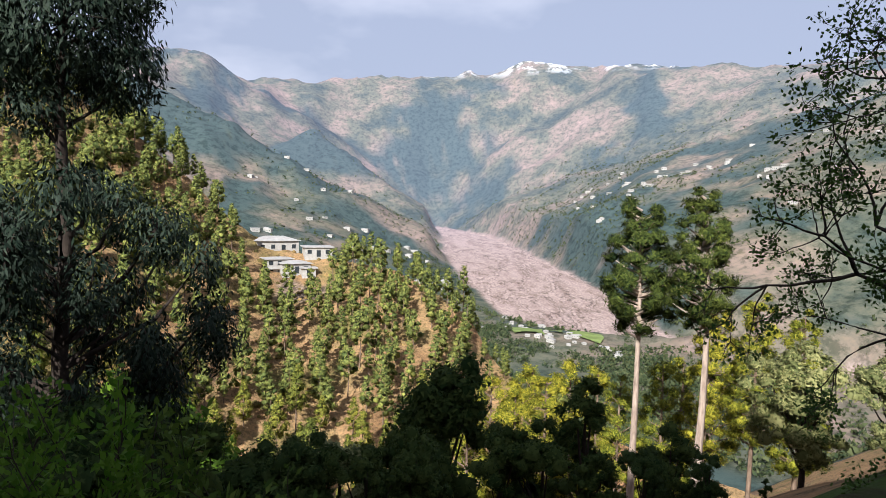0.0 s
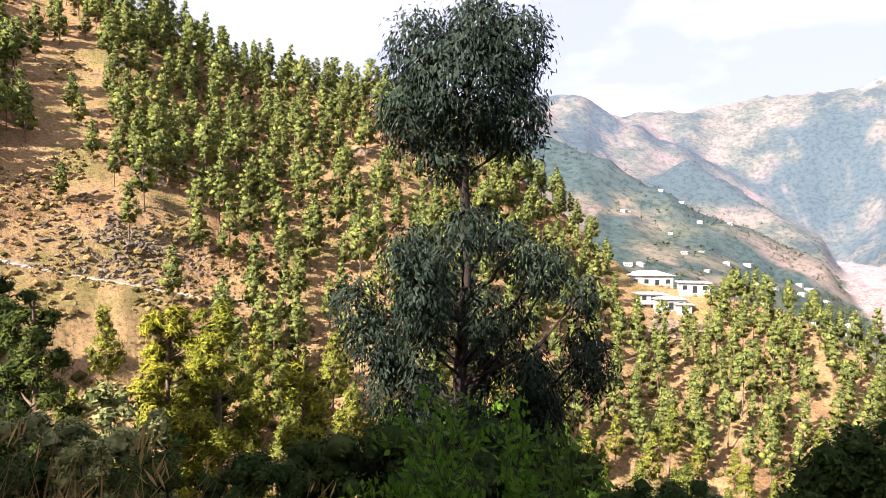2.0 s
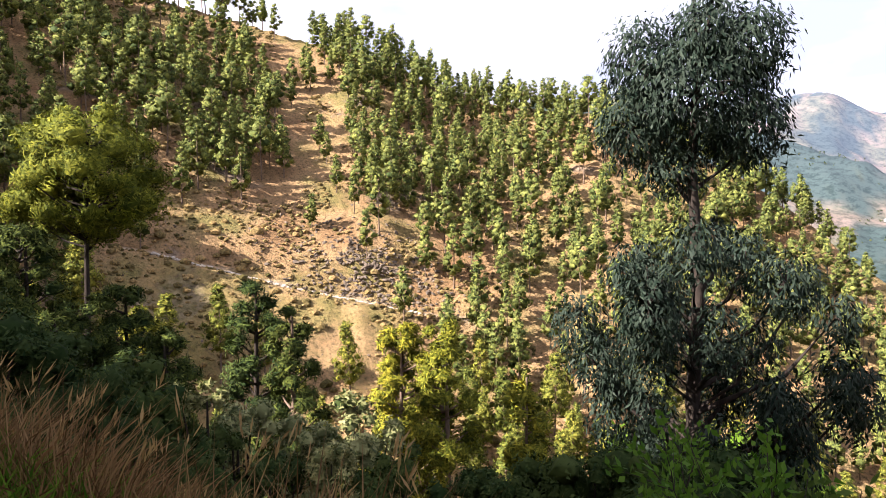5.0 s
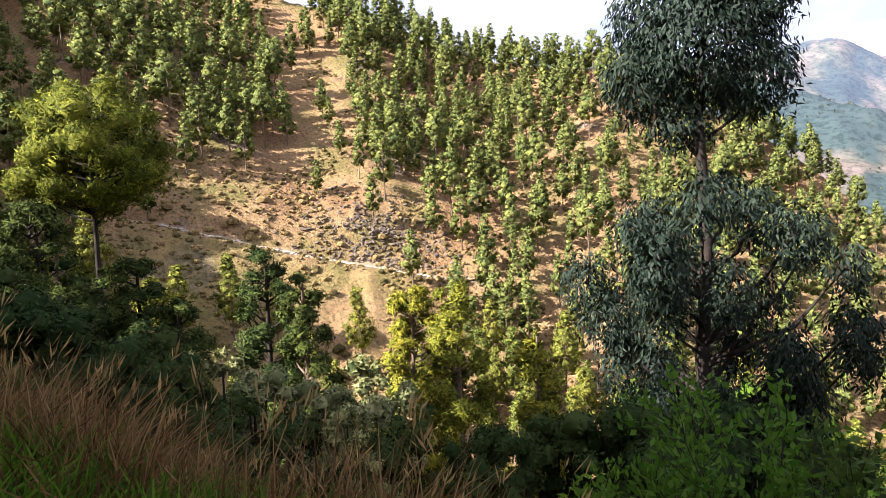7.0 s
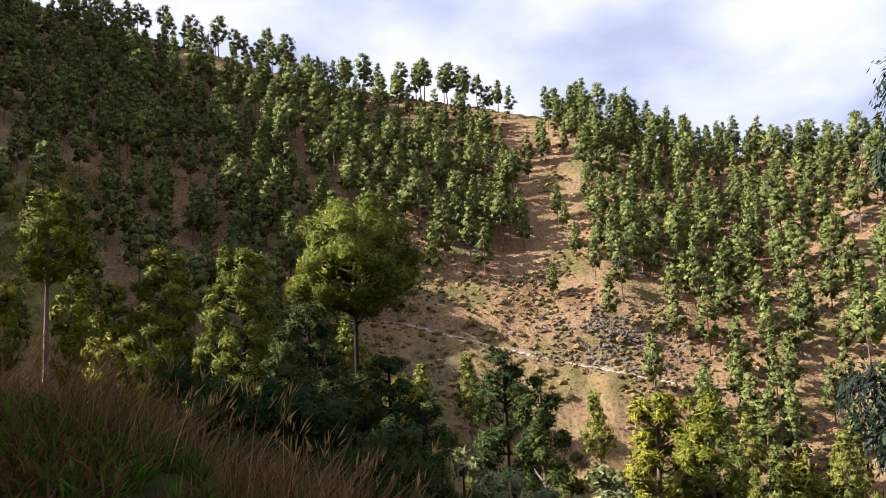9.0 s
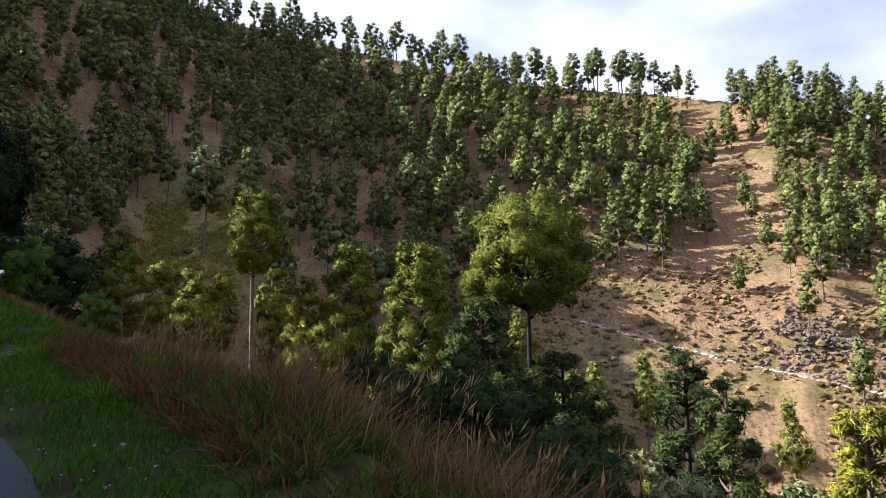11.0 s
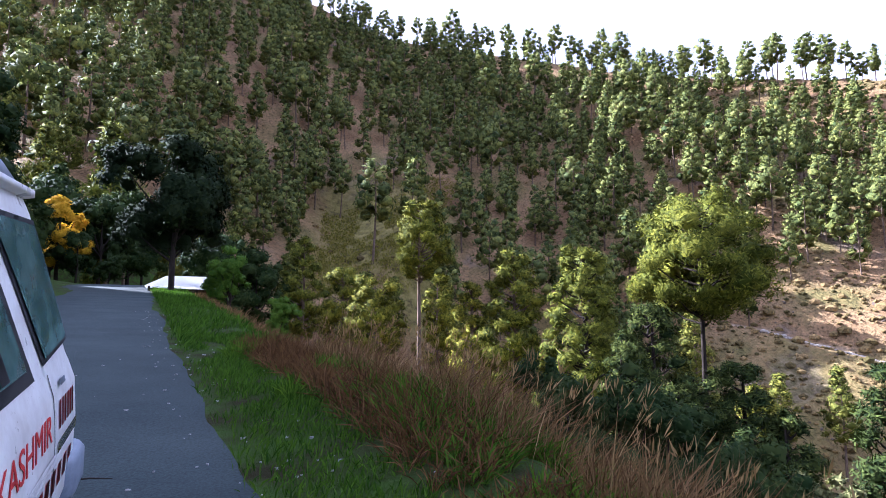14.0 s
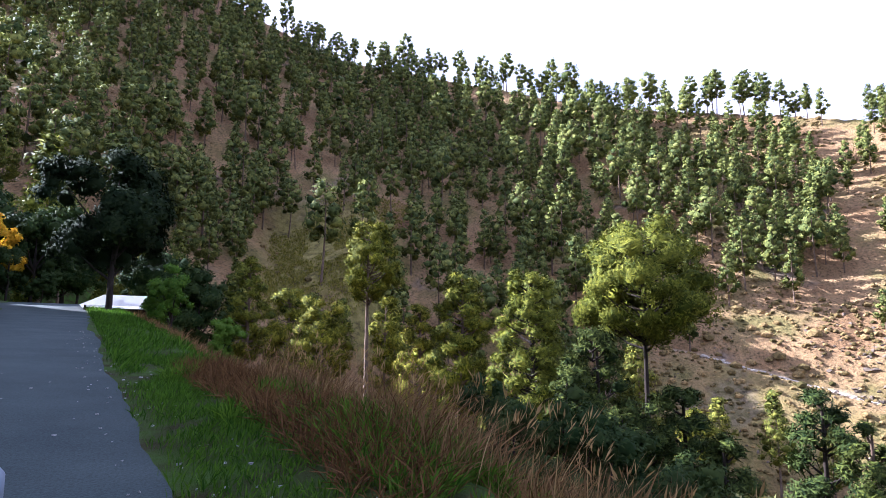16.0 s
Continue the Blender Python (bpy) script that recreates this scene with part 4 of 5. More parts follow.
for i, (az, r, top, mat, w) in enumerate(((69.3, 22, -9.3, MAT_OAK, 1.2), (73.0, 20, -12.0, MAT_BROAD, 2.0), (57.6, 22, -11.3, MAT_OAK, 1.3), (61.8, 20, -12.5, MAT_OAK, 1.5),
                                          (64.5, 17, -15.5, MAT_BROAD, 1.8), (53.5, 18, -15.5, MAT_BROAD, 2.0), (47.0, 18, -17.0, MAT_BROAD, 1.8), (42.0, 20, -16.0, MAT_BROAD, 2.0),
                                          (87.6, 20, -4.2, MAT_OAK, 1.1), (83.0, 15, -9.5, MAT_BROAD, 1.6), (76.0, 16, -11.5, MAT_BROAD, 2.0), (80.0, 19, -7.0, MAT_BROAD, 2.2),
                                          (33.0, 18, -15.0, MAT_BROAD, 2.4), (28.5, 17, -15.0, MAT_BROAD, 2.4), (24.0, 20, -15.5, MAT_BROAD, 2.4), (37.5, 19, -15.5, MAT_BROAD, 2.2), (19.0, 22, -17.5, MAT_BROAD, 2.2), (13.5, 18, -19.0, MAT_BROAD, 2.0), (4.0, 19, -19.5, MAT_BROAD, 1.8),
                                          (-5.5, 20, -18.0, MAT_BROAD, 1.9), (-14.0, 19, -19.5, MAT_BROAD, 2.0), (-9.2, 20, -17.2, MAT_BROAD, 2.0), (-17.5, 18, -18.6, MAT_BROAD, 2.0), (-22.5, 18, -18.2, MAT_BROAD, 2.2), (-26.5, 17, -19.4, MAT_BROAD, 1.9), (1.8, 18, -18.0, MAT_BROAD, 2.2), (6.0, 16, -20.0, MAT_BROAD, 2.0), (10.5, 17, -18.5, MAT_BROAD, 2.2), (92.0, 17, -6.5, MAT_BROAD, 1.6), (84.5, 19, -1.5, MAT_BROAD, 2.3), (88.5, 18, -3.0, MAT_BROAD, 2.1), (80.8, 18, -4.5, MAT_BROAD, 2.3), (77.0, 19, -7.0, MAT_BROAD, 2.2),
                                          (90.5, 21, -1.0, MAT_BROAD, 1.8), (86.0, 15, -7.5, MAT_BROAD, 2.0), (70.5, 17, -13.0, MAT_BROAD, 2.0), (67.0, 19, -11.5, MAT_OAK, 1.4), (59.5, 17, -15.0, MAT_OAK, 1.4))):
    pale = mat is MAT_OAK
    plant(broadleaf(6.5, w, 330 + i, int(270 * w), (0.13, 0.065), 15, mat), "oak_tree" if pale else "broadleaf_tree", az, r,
          "small evergreen oak with pale sunlit leaf tips" if pale else "dense evergreen thicket tree below the bank, leaves darkened for shade", group="thicket below the bank", top=top)
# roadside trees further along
plant(broadleaf(11, 5.4, 360, 1900, (0.28, 0.16), 14, MAT_BACKLIT_LEAF, 0.26, clusters=14), "broadleaf_tree", 120.8, 48, "large broad-crowned roadside tree, backlit shade painted into its leaves", top=16.0)
plant(broadleaf(6, 2.0, 361, 420, (0.2, 0.09), 16, MAT_SPRING), "young_tree", 116.3, 34, "young tree in fresh green leaf by the road", top=7.2)
plant(broadleaf(5, 1.9, 362, 380, (0.18, 0.08), 16, MAT_SPRING), "young_tree", 112.4, 22, "young tree in fresh green leaf by the road", top=3.2)
plant(broadleaf(7, 2.0, 363, 420, (0.25, 0.12), 16, MAT_YELLOW), "yellow_tree", 128.8, 72, "small tree covered in yellow leaves", top=10.2)
plant(broadleaf(14, 5.0, 364, 900, (0.3, 0.16), 13, MAT_BROAD, 0.1), "broadleaf_tree", 135.5, 44, "tall dark tree beside the road", top=20.5)
for i, (az, r, top) in enumerate(((126.0, 78, 11.0), (131.0, 68, 9.5), (124.0, 84, 11.0), (127.5, 70, 7.5), (123.0, 74, 8.5), (117.8, 55, 8.2), (114.3, 45, 7.2), (129.3, 84, 12.5), (133.0, 72, 13.0), (125.3, 68, 6.0))):
    plant(broadleaf(6, 3.2, 370 + i, 520, (0.25, 0.12), 14, MAT_BROAD), "broadleaf_tree", az, r, "leafy dark roadside tree at the bend", group="trees at the bend", top=top)

for i, (az, r, top, w) in enumerate(((28.0, 40, -13.0, 2.6), (24.0, 43, -15.0, 2.4), (32.5, 38, -15.0, 2.4))):
    plant(broadleaf(7, w, 390 + i, 420, (0.2, 0.1), 12, MAT_SPRING), "young_tree", az, r, "young tree in fresh yellow-green leaf in the gully", top=top)

# eucalyptus with drooping leaves
rng = np.random.RandomState(77)
runs, cs, outs, rounds = [], [], [], []
H = 26.0
stem = [Vector((0, 0, -0.6)), Vector((0.3, 0, 6)), Vector((0.1, 0.1, 11)), Vector((0.35, 0, 15)), Vector((0.15, 0, 19)), Vector((0.4, 0, 22)), Vector((0.3, 0, 25))]
runs.append((stem, [0.34, 0.28, 0.24, 0.2, 0.15, 0.09, 0.04]))
lobes = [((0.25, 0, 21.3), (2.3, 2.3, 2.1), 480), ((0.7, 0, 23.3), (1.4, 1.6, 1.1), 170), ((-1.4, 0.3, 22.6), (1.3, 1.5, 1.4), 170), ((2.0, -0.2, 22.7), (1.2, 1.5, 1.4), 160),
         ((-1.7, 0, 20.3), (1.3, 1.5, 1.4), 160), ((1.9, 0.3, 20.2), (1.3, 1.6, 1.4), 170), ((-0.4, 0.2, 18.9), (1.1, 1.2, 0.8), 80), ((0.9, 0, 24.4), (0.4, 0.4, 0.5), 22)]
# the lower limbs each carry a few hanging bunches
for k in range(46):
    z = 7.0 + 9.4 * ((k + 0.5) / 46)
    wide = 4.6 * math.sin(math.pi * min(1.0, (17.6 - z) / 12.0) ** 0.8) + 0.4
    a = k * 2.4 + rng.uniform(-0.5, 0.5)
    reach = wide * rng.uniform(0.35, 1.0)
    s_ = rng.uniform(0.55, 1.05)
    lobes.append(((reach * math.cos(a) + 0.35, reach * math.sin(a) * 0.8, z), (s_, s_, s_ * 1.25), int(78 * s_ * s_)))
for (lx, ly, lz), (ra, rb, rc), num in lobes:
    p0 = Vector((0.2, 0, max(4.0, lz - 1.0 - 0.55 * math.hypot(lx, ly))))
    c = Vector((lx, ly, lz))
    runs.append(([p0, (p0 + c) / 2 + Vector((lx * 0.15, 0, -0.2)), c], [0.1, 0.07, 0.03]))
    for k in range(int(num * 1.5)):
        d = Vector(rng.normal(size=3)).normalized() * rng.uniform(0.55, 1.08) ** 0.8
        q = c + Vector((d.x * ra, d.y * rb, d.z * rc))
        cs.append(tuple(q))
        outs.append((d.x * 0.35, d.y * 0.35, -0.75))
        rounds.append((d.x, d.y, d.z + 0.1))
        if k % 30 == 0:
            runs.append(([c, (c + q) / 2 + Vector((0, 0, 0.2)), q], [0.03, 0.02, 0.008]))
v, f, nn = clumps(np.array(cs), np.array(outs), 9, 0.27, 0.075, rng, 0.4, 0.17, 0.0, np.array(rounds))
euc = tree_thing("eucalyptus_tree", (tubes_mesh("trunk", runs, MAT_BARK_DARK, 8), mesh_from("crown", v, f, MAT_EUC, True, nn)), "tall eucalyptus with dark blue-green drooping leaves", "tree")
p = spot(30.0, 24)
euc.matrix_basis = pose(p.x, p.y, 10.9 - 25.6, 0, 0, 30.5)

# ---------------------------------------------------------------- hillside details


def at_view(az, el, r):
    d = heading(az, el)
    return Vector((0, 0, EYE)) + d * r


def stone_mesh(seed, rng):
    bm = bmesh.new()
    bmesh.ops.create_icosphere(bm, subdivisions=1, radius=0.5)
    for v in bm.verts:
        v.co *= rng.uniform(0.75, 1.15)
        v.co.x *= 1.35
        v.co.z *= 0.8
    me = bpy.data.meshes.new("stone")
    bm.to_mesh(me)
    bm.free()
    me.materials.append(MAT_STONE)
    return me


rng = np.random.RandomState(91)
STONES = [stone_mesh(k, rng) for k in range(5)]
wall = tagged(new("stone_wall"), "low dry-stone wall along the hillside trail", "wall")
for k in range(150):
    az = 52.0 + 21.5 * k / 150
    rt, zt = trail_height(az)
    p = heading(az) * (float(rt) - 1.2 + rng.uniform(-0.12, 0.12))
    ob = part("stone", STONES[k % 5], None, wall)
    ob.matrix_basis = pose(p.x, p.y, float(zt) + 0.2 + rng.uniform(-0.1, 0.2), rng.uniform(-15, 15), rng.uniform(-15, 15), az + rng.uniform(-30, 30)) @ Matrix.Scale(rng.uniform(0.6, 1.0), 4)

# broken rock above and below the trail, low scrub over the bare slopes
cube = np.array([(x, y, z) for x in (-0.5, 0.5) for y in (-0.5, 0.5) for z in (-0.5, 0.5)])
cube_f = np.array([(0, 1, 3, 2), (4, 6, 7, 5), (0, 4, 5, 1), (2, 3, 7, 6), (0, 2, 6, 4), (1, 5, 7, 3)])
MAT_ROCK = plain("brown_weathered_rock", (0.15, 0.115, 0.085), 0.95, 0.1, 0, 0.5, 0.5, 0.6)
ROCKS = [blob_template(40 + k, 1, 0.42) for k in range(5)]
rv, rf = [], []
for k in range(900):
    az = rng.normal(56, 3.6) if k < 640 else rng.uniform(44, 78)
    rt, zt = trail_height(np.array(az))
    r = float(rt) + (rng.gamma(1.6, 4.0) + 1.2 if k < 640 else rng.uniform(-30, 40))
    p = spot(az, r)
    e = Euler((rng.normal() * 0.4, rng.normal() * 0.4, rng.uniform(0, 6.28))).to_matrix()
    size = np.array([rng.uniform(0.6, 2.0), rng.uniform(0.5, 1.3), rng.uniform(0.4, 1.0)]) * (0.85 if k < 640 else 0.5)
    tv_, tf_ = ROCKS[k % 5]
    rv.append((tv_ * size * 0.6) @ np.array(e).T + np.array([p.x, p.y, p.z - 0.1]))
    rf.append(tf_ + len(tv_) * k)
outcrop = tagged(new("rock_outcrop", mesh_from("rock_outcrop", np.concatenate(rv), np.concatenate(rf), MAT_ROCK)), "broken weathered rock strewn over the bare hillside", "rocks", kind="stuff")

MAT_SCRUB = leafy("dry_scrub", (0.06, 0.055, 0.022), (0.29, 0.205, 0.10), 0.05, 0.9, 3.0)
num = 17000
sa = np.where(rng.uniform(size=num) < 0.72, rng.uniform(40, 80, num), rng.uniform(2, 136, num))
sd = np.interp(sa, CREST[:, 0], CREST[:, 2])
sr = np.sqrt(rng.uniform(80.0 ** 2, sd ** 2))
sx, sy = -np.sin(np.radians(sa)) * sr, np.cos(np.radians(sa)) * sr
thick = fractal(sx, sy, 14.0, 3) > -0.2
sx, sy = sx[thick], sy[thick]
num = len(sx)
tus_v, tus_f = blob_template(77, 1, 0.25)
tus_f = tus_f[tus_v[tus_f][:, :, 2].mean(1) > -0.2]
size = rng.gamma(3.0, 0.13, num)[:, None, None] * np.array((1.25, 1.25, 0.8))
turn_ = rng.uniform(0, 6.28, num)
rot = np.zeros((num, 3, 3))
rot[:, 0, 0], rot[:, 0, 1], rot[:, 1, 0], rot[:, 1, 1], rot[:, 2, 2] = np.cos(turn_), -np.sin(turn_), np.sin(turn_), np.cos(turn_), 1
v = np.einsum("nij,vj->nvi", rot, tus_v) * size + np.stack([sx, sy, land(sx, sy) + 0.05], -1)[:, None, :]
f = tus_f[None] + (np.arange(num) * len(tus_v))[:, None, None]
scrub = tagged(new("scrub", mesh_from("scrub", v.reshape(-1, 3), f.reshape(-1, 3), MAT_SCRUB)), "low dry tussocks and bushes dotted over the hillside", "bushes", kind="stuff")

# sunlit turf of the meadow
MAT_MEADOW = leafy("meadow_turf", (0.10, 0.095, 0.02), (0.30, 0.26, 0.06), 0.5)
num = 13000
sa, sr = rng.uniform(96, 113, num), rng.uniform(128, 202, num)
sx, sy = -np.sin(np.radians(sa)) * sr, np.cos(np.radians(sa)) * sr
se = np.degrees(np.arctan((land(sx, sy) - EYE) / sr))
ok = (np.abs(sa - 104.5 + (se - 8) * 0.5) < 5.2) & (np.abs(se - 8) < 5) & (fractal(sx, sy, 7.0, 3) > -0.15)
cs = np.stack([sx, sy, land(sx, sy)], -1)[ok]
v, f = clumps(cs, np.tile((0, 0, 1.0), (len(cs), 1)), 6, 0.5, 0.22, rng, 0.45, 0.35)
tagged(new("meadow_grass", mesh_from("meadow_grass", v, f, MAT_MEADOW)), "short yellow-green turf on an open hillside meadow", "grass", kind="stuff")

# ---------------------------------------------------------------- houses


def house_parts(root, w, d, h, rise, storeys=1, eaves=0.6, windows=3, flat=False, sills=True):
    """Plastered house with recessed windows, door and a hipped sheet roof, front towards -y."""
    t = 0.3
    wall_bm = box_bm((-w / 2, -d / 2, -3.0), (w / 2, d / 2, h))
    part("wall", wall_bm, MAT_WHITEWASH, root)
    bm = bmesh.new()
    a, b = w / 2 + eaves, d / 2 + eaves
    ridge = max(0.3, a - b)
    lo = [bm.verts.new((x, y, h)) for x, y in ((-a, -b), (a, -b), (a, b), (-a, b))]
    mid = [bm.verts.new((x, y, h + 0.14)) for x, y in ((-a, -b), (a, -b), (a, b), (-a, b))]
    if flat:
        tops = [bm.verts.new((x * 0.98, y * 0.98, h + 0.3)) for x, y in ((-a, -b), (a, -b), (a, b), (-a, b))]
        bm.faces.new(tops)
        for i in range(4):
            bm.faces.new((mid[i], mid[(i + 1) % 4], tops[(i + 1) % 4], tops[i]))
    else:
        r0, r1 = bm.verts.new((-ridge, 0, h + rise)), bm.verts.new((ridge, 0, h + rise))
        bm.faces.new((mid[0], mid[1], r1, r0))
        bm.faces.new((mid[1], mid[2], r1))
        bm.faces.new((mid[2], mid[3], r0, r1))
        bm.faces.new((mid[3], mid[0], r0))
    bm.faces.new(lo[::-1])
    for i in range(4):
        bm.faces.new((lo[i], lo[(i + 1) % 4], mid[(i + 1) % 4], mid[i]))
    part("roof", bm, MAT_ROOF_TIN, root)
    for s in range(storeys):
        z = s * h / storeys
        for i in range(windows):
            x = -w / 2 + w * (i + 0.5) / windows
            is_door = s == 0 and i == windows // 2
            lo_z, hi_z = (z + 0.1, z + 2.2) if is_door else (z + 1.0, z + 2.3)
            win = part("door" if is_door else "window", box_bm((x - 0.65, -d / 2 - 0.03, lo_z), (x + 0.65, -d / 2 + 0.05, hi_z)), MAT_WINDOW, root)
            if sills:
                part("sill", box_bm((x - 0.8, -d / 2 - 0.12, lo_z - 0.12), (x + 0.8, -d / 2, lo_z)), MAT_WHITEWASH, win)
        if s:
            part("balcony", box_bm((-w / 2, -d / 2 - 1.1, z - 0.12), (w / 2, -d / 2, z + 0.04)), MAT_ROOF_TIN, root)


def house(az, r, turn, size, label, group="", dz=0.0, **kw):
    root = tagged(new("house"), label, "house", group)
    house_parts(root, *size, **kw)
    p = spot(az, r)
    root.matrix_basis = pose(p.x, p.y, p.z + dz, 0, 0, az + turn)
    return root


house(14.2, 222, 18, (13.5, 8, 3.4, 1.5), "cream bungalow with low hipped roof on the spur", dz=-0.6, windows=4)
house(14.0, 208, 18, (8.0, 6, 5.4, 0.6), "two-storey white house with balcony on the spur", dz=-2.6, storeys=2, windows=3)
house(12.6, 206, 18, (8.5, 6, 3.0, 0.9), "low white annexe with pale roof on the spur", dz=-0.8, windows=3)
house(10.7, 216, 10, (8.5, 6, 3.0, 0.5), "small flat-roofed white house among pines", dz=-0.4, windows=3, flat=True)
house(11.4, 203, 10, (4.0, 3, 2.4, 0.3), "little outbuilding with white roof", dz=-0.2, windows=1, flat=True)

# villages on the valley sides, far below
rng = np.random.RandomState(33)
proto = tagged(new("house"), "small pale village house on the valley side", "house", "village houses")
house_parts(proto, 13, 8, 4.5, 2.0, windows=3, sills=False)
proto2 = tagged(new("house"), "flat-roofed white village house on the valley side", "house", "village houses")
house_parts(proto2, 16, 9, 5.5, 1.0, windows=4, flat=True, sills=False)
hamlets = [(-9.6, 915, 9, 16), (-12.2, 930, 9, 18), (-14.2, 900, 5, 16), (-5.2, 1120, 9, 40), (-6.8, 1010, 6, 22), (-14.5, 2000, 9, 60), (-18, 2200, 10, 90), (-12.5, 2500, 9, 110), (-22, 2100, 8, 120), (3.5, 1700, 7, 70),
           (8, 1500, 8, 90), (12, 1750, 8, 110), (17, 1500, 7, 90), (6, 2400, 6, 120), (1.5, 1350, 6, 40), (-26, 1800, 8, 120), (-30, 2000, 6, 120), (14, 2100, 6, 120)]
first = {0: True, 1: True}
for az0, r0, cnt, spread in hamlets:
    c = heading(az0) * r0
    for k in range(cnt):
        x, y = c.x + rng.normal() * spread, c.y + rng.normal() * spread * 1.3
        a_, r_ = math.degrees(math.atan2(-x, y)), math.hypot(x, y)
        if river_gap(np.array(a_), np.array(r_))[0] < 25:
            continue
        kind = k % 2
        m4 = pose(x, y, ground_z(x, y) + 0.8, 0, 0, a_ + rng.uniform(-40, 40)) @ Matrix.Scale(rng.uniform(0.5, 0.85) * (0.8 if r_ < 1300 else 1.5), 4)
        src_ob = proto if kind == 0 else proto2
        if first[kind]:
            src_ob.matrix_basis = m4
            first[kind] = False
        else:
            c2 = copy_thing(src_ob, m4)
            c2.scale = m4.to_scale()

# trees and hedges of the valley
num = 15000
va = np.where(rng.uniform(size=num) < 0.6, rng.uniform(-35, 22, num), rng.uniform(-20, 2, num))
vr = 560 + 2900 * rng.uniform(0, 1, num) ** 1.6
vx, vy = -np.sin(np.radians(va)) * vr, np.cos(np.radians(va)) * vr
gap_, _l = river_gap(va, vr)
ok = (gap_ > 12) & (fractal(vx, vy, 160.0, 3) > -0.12)
vx, vy, vr = vx[ok], vy[ok], vr[ok]
big = rng.uniform(2.0, 5.0, len(vx))
per = 6
cc = np.repeat(np.stack([vx, vy, land(vx, vy) + big * 0.55], -1), per, 0) + rng.normal(size=(len(vx) * per, 3)) * np.repeat(big * 0.45, per)[:, None]
dd = unit(rng.normal(size=(len(cc), 3)) + np.array((0, 0, 0.5)))
ll = np.repeat(big, per) * rng.uniform(0.8, 1.3, len(cc))
v, f = blades(cc, dd, ll, ll * 0.9, rng, 0.0, True)
MAT_VALLEY_TREE = leafy("valley_tree_leaves", (0.03, 0.048, 0.026), (0.11, 0.12, 0.055), 0.15)
vt = tagged(new("valley_trees", mesh_from("valley_trees", v, f, MAT_VALLEY_TREE)), "scattered trees and hedges over the valley sides", "trees", kind="stuff")

# woods on the terraces of the near bank
num = 5200
va, vr = rng.uniform(-27, -1, num), np.sqrt(rng.uniform(540.0 ** 2, 1030.0 ** 2, num))
vx, vy = -np.sin(np.radians(va)) * vr, np.cos(np.radians(va)) * vr
clear = (va > -15) & (va < -6) & (vr > 895)
ok = (river_gap(va, vr)[0] > 8) & (fractal(vx, vy, 90.0, 3) > -0.16) & ~clear
vx, vy = vx[ok], vy[ok]
big = rng.uniform(2.5, 6.5, len(vx))
per = 14
cc = np.repeat(np.stack([vx, vy, land(vx, vy) + big * 0.6], -1), per, 0) + rng.normal(size=(len(vx) * per, 3)) * np.repeat(big * 0.36, per)[:, None]
dd = unit(rng.normal(size=(len(cc), 3)) + np.array((0, 0, 0.4)))
ll = np.repeat(big, per) * rng.uniform(0.35, 0.7, len(cc))
v, f = blades(cc, dd, ll, ll * 0.9, rng, 0.0, True)
tagged(new("valley_trees", mesh_from("valley_trees", v, f, MAT_VALLEY_TREE)), "leafy woods on the terraces above the river bed", "trees", kind="stuff")

# wheat fields on the bank of the river
MAT_FIELD = plain("young_wheat", (0.15, 0.19, 0.06), 0.9, 0.1, 0, 0.4, 0.05)


def field(a0, a1, r0, r1, bulge):
    n_a, n_r = 14, 8
    verts, faces = [], []
    for i in range(n_r):
        for j in range(n_a):
            u, w = j / (n_a - 1), i / (n_r - 1)
            d = heading(a0 + (a1 - a0) * u + bulge * math.sin(3 * w)) * (r0 + (r1 - r0) * w + 12 * math.sin(3.1 * u))
            verts.append((d.x, d.y, ground_z(d.x, d.y) + 2.6))
    for i in range(n_r - 1):
        for j in range(n_a - 1):
            k = i * n_a + j
            faces.append((k, k + 1, k + n_a + 1, k + n_a))
    return tagged(new("field", mesh_from("field", verts, faces, MAT_FIELD, True)), "bright green terraced wheat field by the river", "field", kind="structure")


field(-6.4, -9.0, 930, 1000, 0.3)
field(-9.2, -10.6, 965, 1020, 0.2)
field(-10.8, -13.6, 945, 1015, -0.3)

# ---------------------------------------------------------------- roadside

# shed below the road, white sheet roof on posts
shed = tagged(new("shed"), "open roadside shed with white sheet roof below the road", "shed")
p = spot(119.7, 50)
zr = EYE + 50 * math.tan(radians(3.3))
bm = bmesh.new()
for x, y, z in ((-2.6, -1.6, 0), (2.6, -1.6, 0), (2.6, 1.6, 0), (-2.6, 1.6, 0), (-1.3, 0, 0.8), (1.3, 0, 0.8)):
    bm.verts.new((x, y, z))
bm.verts.ensure_lookup_table()
q = bm.verts
for ids in ((0, 1, 5, 4), (1, 2, 5), (2, 3, 4, 5), (3, 0, 4)):
    bm.faces.new([q[i] for i in ids])
bmesh.ops.solidify(bm, geom=bm.faces[:], thickness=0.06)
MAT_WHITE_SHEET = plain("white_sheet_roof", (0.80, 0.79, 0.80), 0.4, 0.4, 0.0, 0.08, 1.0)
part("roof", bm, MAT_WHITE_SHEET, shed)
depth = zr - p.z + 0.4
for x in (-2.3, 2.3):
    for y in (-1.3, 1.3):
        part("post", box_bm((x - 0.07, y - 0.07, -depth), (x + 0.07, y + 0.07, 0.02), 0.01), MAT_BARK_DARK, shed)
part("back_wall", box_bm((-2.2, 1.2, -depth), (2.2, 1.28, -0.05)), MAT_BARK_DARK, shed)
shed.matrix_basis = pose(p.x, p.y, zr, 0, 0, 119.7)

# grass of the verge and the bank
rng = np.random.RandomState(12)


